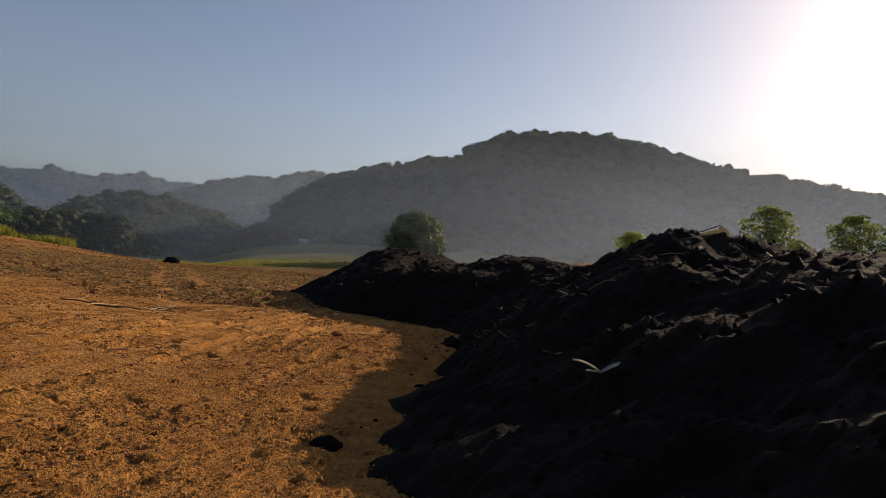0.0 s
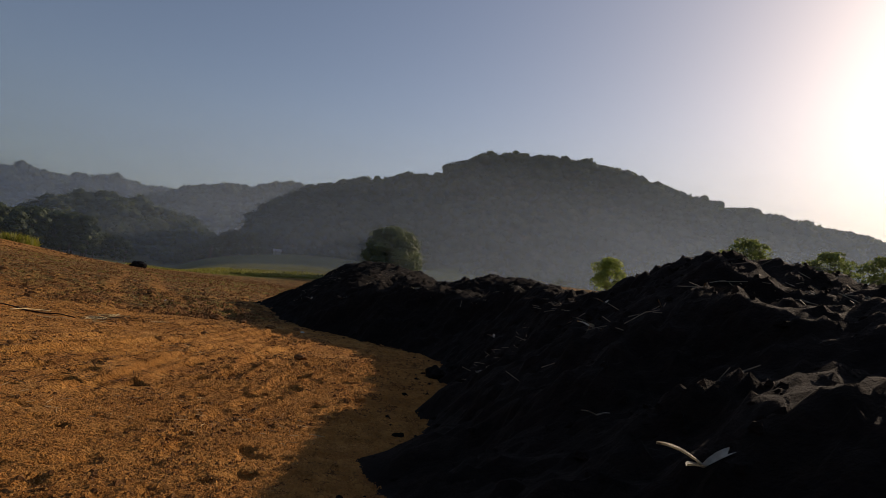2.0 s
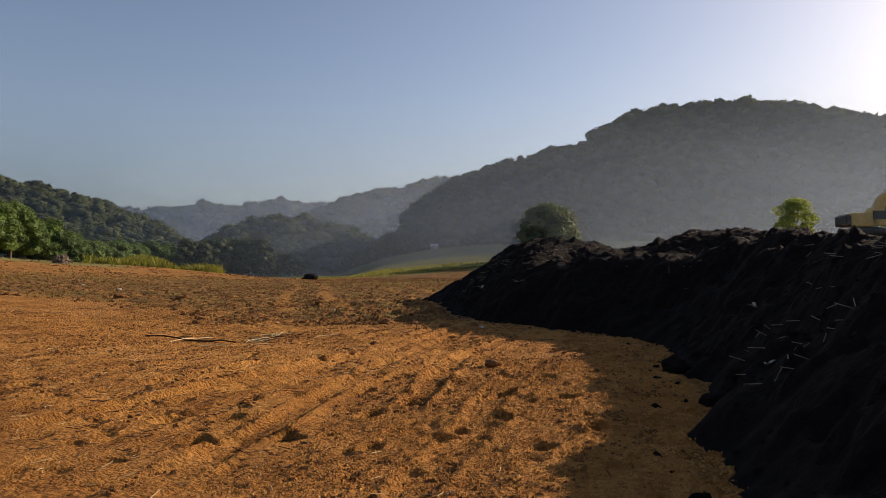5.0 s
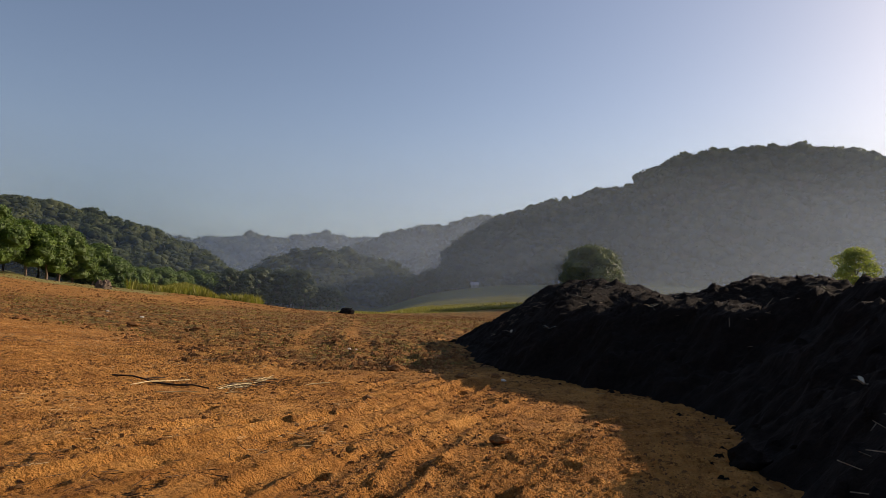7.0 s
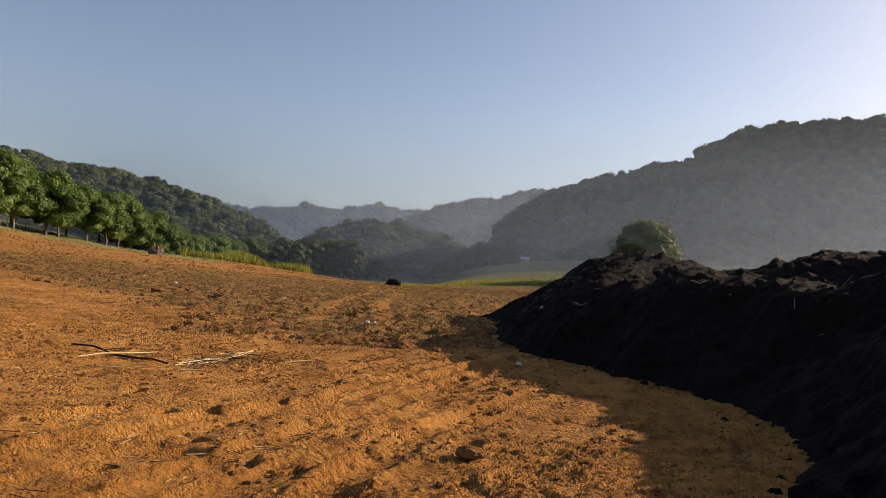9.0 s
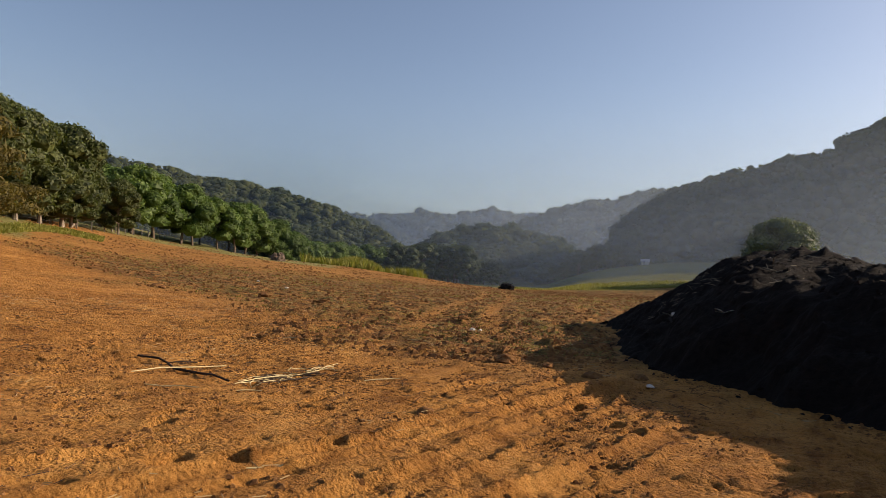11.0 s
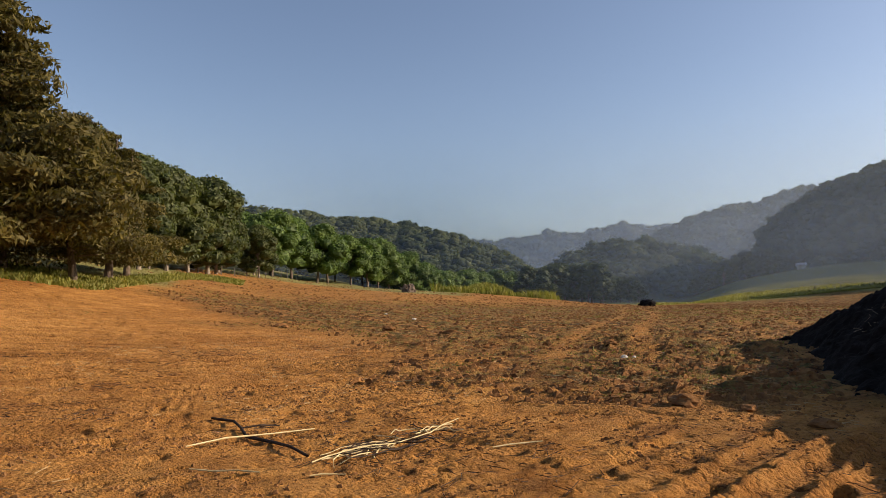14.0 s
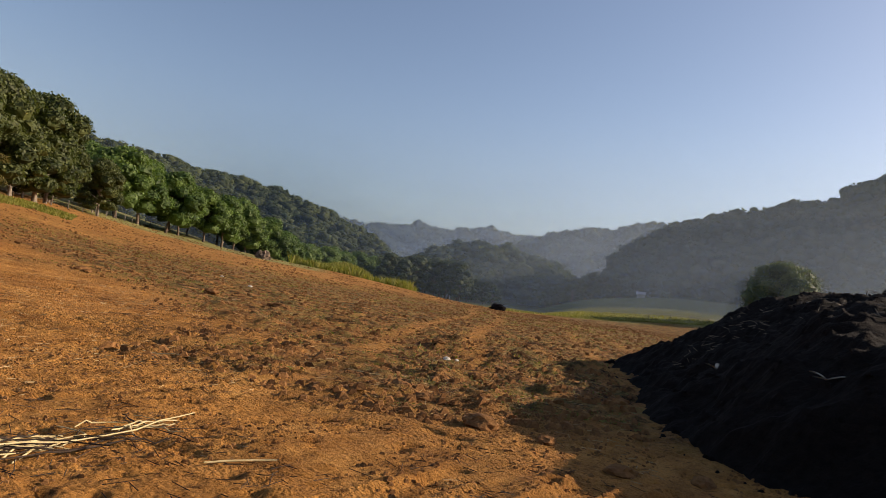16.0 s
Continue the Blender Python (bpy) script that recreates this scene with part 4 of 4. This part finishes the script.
# ---- stalks and straw ----
def stalk_mesh(points, radius, sides=6, ends=0.75):
    n = len(points)
    rad = [radius * (1 - (1 - ends) * abs(2 * i / (n - 1) - 1)) * (1 + 0.10 * math.sin(i * 2.1)) for i in range(n)]
    v, f = tube(points, rad, sides)
    return v, f


def lay(points):
    return [(x, y, ground_z(float(x), float(y)) + z) for x, y, z in points]


def bent(a, b, n, sag, r, lift=0.02):
    out = []
    px, py = -(b[1] - a[1]), b[0] - a[0]
    s1 = r.normal(0, sag)
    for i in range(n):
        t = i / (n - 1)
        o = s1 * math.sin(math.pi * t) + r.normal(0, sag * 0.08)
        out.append((a[0] + (b[0] - a[0]) * t + px * o, a[1] + (b[1] - a[1]) * t + py * o, lift))
    return out


cane = mesh_object("cane_stalk", *stalk_mesh([(-9.6, 18.02, ground_z(-9.6, 18.02) + 0.05), (-9.6, 18.5, ground_z(-9.6, 18.5) + 0.07), (-9.58, 19.1, ground_z(-9.58, 19.1) + 0.08), (-9.55, 19.68, ground_z(-9.55, 19.68) + 0.05)], 0.010, 8), STRAW, smooth=True)
tagged(cane, "straight pale dry cane lying on the soil", "stalk")
r5 = np.random.default_rng(44)
branch = thing("dead_branch", "crooked dark rotten branch lying under a pale cane", "branch")
mesh_object("limb", *stalk_mesh(lay([(-10.95, 19.1, 0.03), (-10.5, 19.15, 0.07), (-10.1, 19.0, 0.05), (-9.75, 18.85, 0.03), (-9.3, 18.95, 0.04), (-8.85, 18.8, 0.05), (-8.45, 18.72, 0.03)]), 0.02, 7), DARKWOOD, branch, smooth=True)
mesh_object("twig", *stalk_mesh(lay([(-10.1, 19.0, 0.05), (-10.0, 19.2, 0.10), (-9.95, 19.45, 0.07)]), 0.012, 5), DARKWOOD, branch)
bundle = thing("straw_bundle", "tangle of pale dry maize stalks and dark stems on soil", "straw", -8.3, 19.8, 0)
bundle.matrix_basis = Matrix.Identity(4)
for k in range(40):
    t = r5.random()
    cx, cy = -8.15 - 0.2 * t + r5.normal(0, 0.09 + 0.1 * t), 19.1 + 1.6 * t
    w = r5.normal(math.pi / 2, 0.35 + 0.9 * t)
    h = r5.uniform(0.15, 0.75 - 0.45 * t)
    a, b = (cx - h * math.cos(w), cy - h * math.sin(w)), (cx + h * math.cos(w), cy + h * math.sin(w))
    mesh_object("stalk", *stalk_mesh(lay(bent(a, b, 8, 0.13, r5, r5.uniform(0.01, 0.07))), r5.uniform(0.004, 0.009), 5), STRAW if k % 2 else DARKWOOD, bundle)
mesh_object("stalk", *stalk_mesh(lay(bent((-8.1, 18.5), (-8.25, 19.9), 7, 0.06, r5, 0.05)), 0.008, 6), STRAW, bundle)
mesh_object("stalk", *stalk_mesh(lay(bent((-8.15, 19.3), (-8.5, 21.2), 7, 0.07, r5, 0.06)), 0.007, 6), STRAW, bundle)
for a, b in (((-8.75, 17.6), (-8.15, 17.95)), ((-7.75, 18.2), (-7.55, 18.45)), ((-7.2, 20.2), (-6.9, 20.7)), ((-5.2, 15.9), (-5.0, 16.2)), ((-12.0, 23.2), (-11.3, 23.5)), ((-10.2, 26.0), (-9.6, 26.2))):
    ob = mesh_object("cane_piece", *stalk_mesh(lay(bent(a, b, 4, 0.03, r5, 0.025)), 0.009, 6), STRAW)
    tagged(ob, "short broken piece of pale cane on the soil", "stalk", "cane pieces")


def straws(name, xs, ys, zs, length, thick, mat, label, r, tilt=0.15):
    n = len(xs)
    w, e = r.uniform(0, 2 * np.pi, n), r.normal(0, tilt, n)
    h = length * r.uniform(0.3, 1.3, n) / 2
    d = np.stack([np.cos(w) * np.cos(e), np.sin(w) * np.cos(e), np.sin(e)], -1) * h[:, None]
    s = np.stack([-np.sin(w), np.cos(w), 0 * w], -1) * thick
    u = np.zeros((n, 3))
    u[:, 2] = thick * 1.4
    c = np.stack([xs, ys, zs + 0.3 * np.abs(d[:, 2])], -1)
    v = np.stack([c - d - s, c - d + s, c - d + u, c + d - s, c + d + s, c + d + u], 1)
    f = np.array([[0, 1, 4, 3], [1, 2, 5, 4], [2, 0, 3, 5]])[None] + (np.arange(n) * 6)[:, None, None]
    return tagged(mesh_object(name, v.reshape(-1, 3), f.reshape(-1, 4), mat), label, "straw", kind="stuff")


DULLSTRAW = simple("trodden_straw", (0.22, 0.13, 0.055), (0.55, 0.40, 0.20), 2, 0.8)
xs, ys = scatter(9000, -24, -1, 9, 44)
some = (fbm(xs / 2.5, ys / 2.5, 3, 81) > 0.15) & (foot_distance(xs, ys) < -0.5)
xs, ys = xs[some], ys[some]
straws("straw_bits", xs, ys, ground_z(xs, ys) + 0.010, 0.13, 0.0042, DULLSTRAW, "scattered bits of dry straw on the soil", r4)
xs, ys = scatter(9000, -20, -2.5, 10, 32)
some = (fbm(xs / 1.8, ys / 1.2, 3, 83) > 0.15) & (foot_distance(xs, ys) < -0.5)
xs, ys = xs[some], ys[some]
straws("dark_stems", xs, ys, ground_z(xs, ys) + 0.01, 0.18, 0.0035, DARKWOOD, "scattered dark rotten stems on the soil", r4)
GREYSTRAW = simple("grey_straw", (0.10, 0.085, 0.055), (0.26, 0.22, 0.15), 9, 0.7)
xs, ys = scatter(6000, -6, 6.5, 3.5, 40)
some = (foot_distance(xs, ys) > 0.25) & (fbm(xs / 1.6, ys / 1.6, 3, 82) > 0.38)
xs, ys = xs[some], ys[some]
straws("heap_straw", xs, ys, heap_z(xs, ys) + 0.02, 0.26, 0.006, GREYSTRAW, "matted grey straw bits in the compost heap", r4, 0.35)


def husk(x, y, turn, size):
    """A bleached maize husk with three curling leaves."""
    z = heap_z(float(x), float(y)) + 0.07
    ob = thing("maize_husk", "bleached maize leaf stuck in the dark compost heap", "leaf", x, y, z, turn, "bleached leaves", size)
    for k, (w, up, length) in enumerate([(0.2, 0.35, 0.36), (2.5, 0.55, 0.2), (3.5, 0.2, 0.16)]):
        bm = bmesh.new()
        rows = []
        for i in range(7):
            t = i / 6
            wide = 0.028 * math.sin(math.pi * (0.12 + 0.86 * t)) + 0.003
            p = Vector((math.cos(w) * length * t, math.sin(w) * length * t, up * length * t * (1.3 - 0.7 * t)))
            s = Vector((-math.sin(w), math.cos(w), 0)) * wide
            rows.append([bm.verts.new(p - s + Vector((0, 0, 0.012))), bm.verts.new(p), bm.verts.new(p + s + Vector((0, 0, 0.012)))])
        for a, b in zip(rows, rows[1:]):
            for i in range(2):
                bm.faces.new((a[i], a[i + 1], b[i + 1], b[i]))
        bmesh.ops.solidify(bm, geom=bm.faces[:], thickness=0.004)
        part("leaf_blade", bm, PALE_LEAF, ob, smooth=True)


for spot in ((1.4, 5.67, 20, 1.25), (1.85, 9.83, 100, 0.9), (2.6, 12.1, 40, 0.9), (2.2, 11.3, 160, 0.7), (1.3, 7.4, 200, 0.5), (-0.3, 24.4, 30, 0.9), (1.4, 15.5, 70, 0.8), (-2.9, 26.0, 10, 1.1), (-4.6, 30.0, 80, 1.2), (0.9, 13.0, 250, 0.7)):
    husk(*spot)


# ---- stumps at the field's far edge ----
def root_heap(x, y, wide, high, label, mat, seed):
    r = np.random.default_rng(seed)
    z = float(land(np.array([x]), np.array([y]))[0])
    ob = thing("uprooted_stump", label, "stump", x, y, z, 0, "uprooted stumps")
    bm = bmesh.new()
    bmesh.ops.create_icosphere(bm, subdivisions=3, radius=1)
    for p in bm.verts:
        q = p.co * 1.4 + Vector((seed, 0, 0))
        p.co *= 1 + 0.4 * noise.noise(q) + 0.25 * noise.noise(q * 3)
        p.co = Vector((p.co.x * wide * 0.42, p.co.y * wide * 0.36, max(p.co.z * high * 0.7, -0.15) + 0.05))
    part("earth_clump", bm, mat, ob)
    for k in range(11):
        w, e, length = r.uniform(0, 2 * math.pi), r.uniform(-0.1, 1.1), wide * r.uniform(0.35, 0.62)
        tip = Vector((math.cos(w) * math.cos(e), math.sin(w) * math.cos(e), math.sin(e))) * length
        tip.z = max(tip.z * high / wide * 2, 0.05)
        mesh_object("root", *tube([(0, 0, high * 0.25), tuple(tip * 0.5 + Vector((r.normal(0, 0.1), r.normal(0, 0.1), 0.15))), tuple(tip)], [0.16, 0.10, 0.04], 6), DARKWOOD if mat is COMPOST else BARK, ob)
    return ob


root_heap(-84.3, 99.6, 3.4, 1.9, "uprooted stump with pale earth and roots at the field's edge", BARK, 3)
root_heap(-53.4, 129.6, 3.6, 1.5, "dark uprooted stump with spreading roots on the field", COMPOST, 8)


# ---- fences ----
def fence(label, spots, tall, r):
    ob = thing("wire_fence", label, "fence")
    tops = []
    for x, y in spots:
        z = float(land(np.array([x]), np.array([y]))[0])
        lean = r.normal(0, 0.05, 2)
        v, f = tube([(x, y, z - 0.2), (x + lean[0] * 0.5, y + lean[1] * 0.5, z + tall * 0.5), (x + lean[0], y + lean[1], z + tall * r.uniform(0.92, 1.08))], [0.075, 0.07, 0.06], 6)
        mesh_object("post", v, f, WOODPOST, ob)
        tops.append((x, y, z))
    for k in (0.45, 0.9):
        v, f = tube([(x, y, z + tall * k) for x, y, z in tops], [0.012] * len(tops), 4)
        mesh_object("wire", v, f, WIRE, ob)


r6 = np.random.default_rng(55)
fence("sagging wire fence with grey posts under the orchard trees", [(-94 - 3.9 * k - 0.03 * k * k, 71 + 4.6 * k) for k in range(-4, 9)] + [(-131 - 1.2 * k, 112 + 6 * k) for k in range(14)], 1.3, r6)
fence("thin wire fence with wooden posts across the meadow", [(-36 + 4.2 * k, 178 + 1.5 * k + 3 * math.sin(k)) for k in range(14)], 1.5, r6)
fence("wooden fence posts on the meadow behind the heap", [(24 + 4 * k, 118 + 0.5 * k) for k in range(8)], 1.4, r6)

# ---- far shed ----
WHITE = simple("pale_sheet_roof", (0.20, 0.21, 0.22), (0.32, 0.32, 0.32), 0.6, 0.5)
WALL = simple("shed_wall", (0.25, 0.24, 0.22), (0.42, 0.40, 0.37), 0.8)
for k, (az, d, w) in enumerate([(-12.1, 252, 2.8), (-28.0, 268, 2.2)]):
    x, y = MIDDLE[0] + d * math.sin(radians(az)), MIDDLE[1] + d * math.cos(radians(az))
    shed = thing("farm_shed", "small pale-roofed shed on the slope below the wood", "shed", x, y, float(land(np.array([x]), np.array([y]))[0]), 12, "sheds")
    bm = bmesh.new()
    box(bm, -w / 2, w / 2, -1.6, 1.6, -1, 1.2, 0.03)
    part("wall", bm, WALL, shed)
    bm = bmesh.new()
    box(bm, -w / 2 - 0.3, w / 2 + 0.3, -2.1, 2.1, -0.05, 0.05, 0.02, Matrix.Translation((0, 0, 1.6)) @ Matrix.Rotation(radians(14), 4, "X"))
    part("roof", bm, WHITE, shed, "pale metal sheet roof")

# ---- excavator behind the heap ----
YELLOW = simple("worn_yellow_paint", (0.46, 0.31, 0.11), (0.60, 0.43, 0.18), 1.5, 0.45, 0.0, 0.4)
STEEL = simple("dark_greasy_steel", (0.03, 0.03, 0.032), (0.09, 0.085, 0.08), 3, 0.5, 0.0, 0.5, 0.6)
GLASS = simple("tinted_cab_glass", (0.02, 0.025, 0.03), (0.03, 0.035, 0.04), 1, 0.1, 0.0, 0.6)
ex, ey = 29.5, 85.0
digger = thing("excavator", "yellow tracked excavator with raised boom behind the heap", "excavator", ex, ey, float(land(np.array([ex]), np.array([ey]))[0]), 8)
for sgn in (-1, 1):
    bm = bmesh.new()
    box(bm, -2.1, 2.1, sgn * 1.2 - 0.3, sgn * 1.2 + 0.3, 0, 0.95, 0.3)
    part("track", bm, STEEL, digger, "dark steel crawler track")
bm = bmesh.new()
box(bm, -1.9, 1.2, -1.3, 1.3, 1.05, 2.5, 0.15)
part("engine_house", bm, YELLOW, digger, "yellow engine housing")
bm = bmesh.new()
box(bm, -2.4, -1.7, -1.25, 1.25, 1.1, 2.3, 0.2)
part("counterweight", bm, STEEL, digger)
bm = bmesh.new()
box(bm, 0.2, 1.7, -1.3, -0.3, 1.1, 2.9, 0.12)
cab = part("cab", bm, YELLOW, digger)
bm = bmesh.new()
box(bm, 0.35, 1.73, -1.33, -0.27, 1.75, 2.7, 0.05)
part("cab_window", bm, GLASS, cab, "dark cab glazing")


def beam(name, pts, widths, depth, parent, mat):
    """A flat-sided box beam along points in the x-z plane."""
    bm = bmesh.new()
    rows = []
    for i, (x, z) in enumerate(pts):
        a, b = pts[max(i - 1, 0)], pts[min(i + 1, len(pts) - 1)]
        d = Vector((b[0] - a[0], 0, b[1] - a[1])).normalized()
        n = Vector((-d.z, 0, d.x)) * widths[i]
        c = Vector((x, 0.2, z))
        rows.append([bm.verts.new(c + n + Vector((0, depth, 0))), bm.verts.new(c + n - Vector((0, depth, 0))), bm.verts.new(c - n - Vector((0, depth, 0))), bm.verts.new(c - n + Vector((0, depth, 0)))])
    for a, b in zip(rows, rows[1:]):
        for i in range(4):
            bm.faces.new((a[i], a[(i + 1) % 4], b[(i + 1) % 4], b[i]))
    bm.faces.new(rows[0])
    bm.faces.new(rows[-1][::-1])
    bmesh.ops.recalc_face_normals(bm, faces=bm.faces[:])
    return part(name, bm, mat, parent)


beam("boom", [(1.2, 1.7), (1.6, 2.9), (2.2, 4.0), (3.1, 4.7), (5.0, 5.4), (6.6, 5.7)], [0.35, 0.5, 0.55, 0.5, 0.38, 0.25], 0.28, digger, YELLOW)
beam("dipper_arm", [(5.9, 6.3), (6.8, 5.6), (8.2, 3.0), (8.6, 2.2)], [0.22, 0.35, 0.25, 0.2], 0.2, digger, YELLOW)
beam("boom_ram", [(1.9, 1.6), (3.2, 3.9)], [0.09, 0.07], 0.08, digger, STEEL)
beam("arm_ram", [(3.2, 5.4), (5.9, 6.5)], [0.08, 0.06], 0.07, digger, STEEL)
beam("bucket", [(8.4, 2.3), (8.9, 1.5), (8.5, 0.8), (7.7, 0.6)], [0.3, 0.45, 0.4, 0.1], 0.55, digger, STEEL)


# ---- morning haze: tinted see-through shells added round the field stand in for it, lit by sun and sky ----
def haze_material(name, thick, low, top, fade, west, east):
    """The haze tint passes light on forwards and throws a little back; the shell thins out upwards and in drifts, and
    differs from west to east.
    """
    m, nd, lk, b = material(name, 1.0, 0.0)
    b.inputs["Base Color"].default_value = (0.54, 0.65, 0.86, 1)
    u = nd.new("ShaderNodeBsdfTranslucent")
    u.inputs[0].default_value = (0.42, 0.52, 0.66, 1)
    haze_tint = nd.new("ShaderNodeMixShader")
    haze_tint.inputs[0].default_value = 0.6
    lk.new(b.outputs[0], haze_tint.inputs[1])
    lk.new(u.outputs[0], haze_tint.inputs[2])
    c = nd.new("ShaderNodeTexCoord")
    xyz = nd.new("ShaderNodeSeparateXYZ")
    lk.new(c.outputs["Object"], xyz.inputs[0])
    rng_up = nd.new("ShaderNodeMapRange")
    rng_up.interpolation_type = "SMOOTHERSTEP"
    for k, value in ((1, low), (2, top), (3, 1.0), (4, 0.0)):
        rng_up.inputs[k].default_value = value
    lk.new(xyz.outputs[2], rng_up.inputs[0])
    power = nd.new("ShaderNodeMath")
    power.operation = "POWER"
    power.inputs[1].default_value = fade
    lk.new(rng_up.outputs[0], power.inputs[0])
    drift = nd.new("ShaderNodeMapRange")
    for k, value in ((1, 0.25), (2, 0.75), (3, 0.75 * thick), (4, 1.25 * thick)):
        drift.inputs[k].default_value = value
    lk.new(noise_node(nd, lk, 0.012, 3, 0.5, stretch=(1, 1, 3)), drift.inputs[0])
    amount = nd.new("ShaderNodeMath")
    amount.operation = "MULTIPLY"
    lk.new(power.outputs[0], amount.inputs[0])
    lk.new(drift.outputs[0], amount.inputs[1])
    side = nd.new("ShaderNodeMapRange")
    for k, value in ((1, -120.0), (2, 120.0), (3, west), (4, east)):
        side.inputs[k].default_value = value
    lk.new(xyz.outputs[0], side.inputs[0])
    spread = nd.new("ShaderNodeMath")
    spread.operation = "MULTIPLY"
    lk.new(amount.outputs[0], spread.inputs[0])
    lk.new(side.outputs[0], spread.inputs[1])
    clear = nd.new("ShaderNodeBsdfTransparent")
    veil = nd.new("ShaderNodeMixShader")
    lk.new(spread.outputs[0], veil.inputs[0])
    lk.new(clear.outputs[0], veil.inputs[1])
    lk.new(haze_tint.outputs[0], veil.inputs[2])
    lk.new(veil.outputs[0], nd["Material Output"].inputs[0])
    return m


def mist(name, away, thick, low, top, fade, west, east, label):
    """One veil all round the field at a distance from its middle."""
    w = np.radians(np.arange(-180, 180, 1.5))
    rows = np.array([-30.0, low, top])
    v = np.stack([np.tile(MIDDLE[0] + away * np.sin(w), 3), np.tile(MIDDLE[1] + away * np.cos(w), 3), np.repeat(rows, len(w))], -1)
    k, n = np.arange(len(w)), len(w)
    f = np.concatenate([np.stack([k + j * n, (k + 1) % n + j * n, (k + 1) % n + (j + 1) * n, k + (j + 1) * n], -1) for j in range(2)])
    ob = mesh_object(name, v, f, haze_material(name + "_tint", thick, low, top, fade, west, east), smooth=True)
    return tagged(ob, label, "mist", kind="stuff")


# the first three thicken eastwards, which paints in the glare towards the sun
mist("field_haze_shell", 171, 0.06, 0, 60, 1.0, 0.2, 1.8, "faint see-through shell standing in for haze over the end of the field")
mist("meadow_haze_shell", 184, 0.08, 0, 66, 1.0, 0.2, 2.3, "thin see-through shell standing in for haze over the meadow")
mist("hill_haze_shell", 197, 0.11, 0, 80, 1.0, 0.3, 2.2, "thin see-through shell standing in for haze in front of the wooded hill")
mist("valley_haze_shell", 264, 0.12, 0, 90, 1.0, 1.1, 0.15, "pale see-through shell standing in for haze over the valley trees")
mist("ridge_haze_shell", 420, 0.28, 5, 150, 1.0, 1.0, 1.0, "pale see-through shell standing in for haze in front of the long ridge")
mist("distant_haze_shell", 675, 0.34, 5, 190, 1.2, 1.0, 1.0, "blue see-through shell standing in for haze before the most distant ridge")
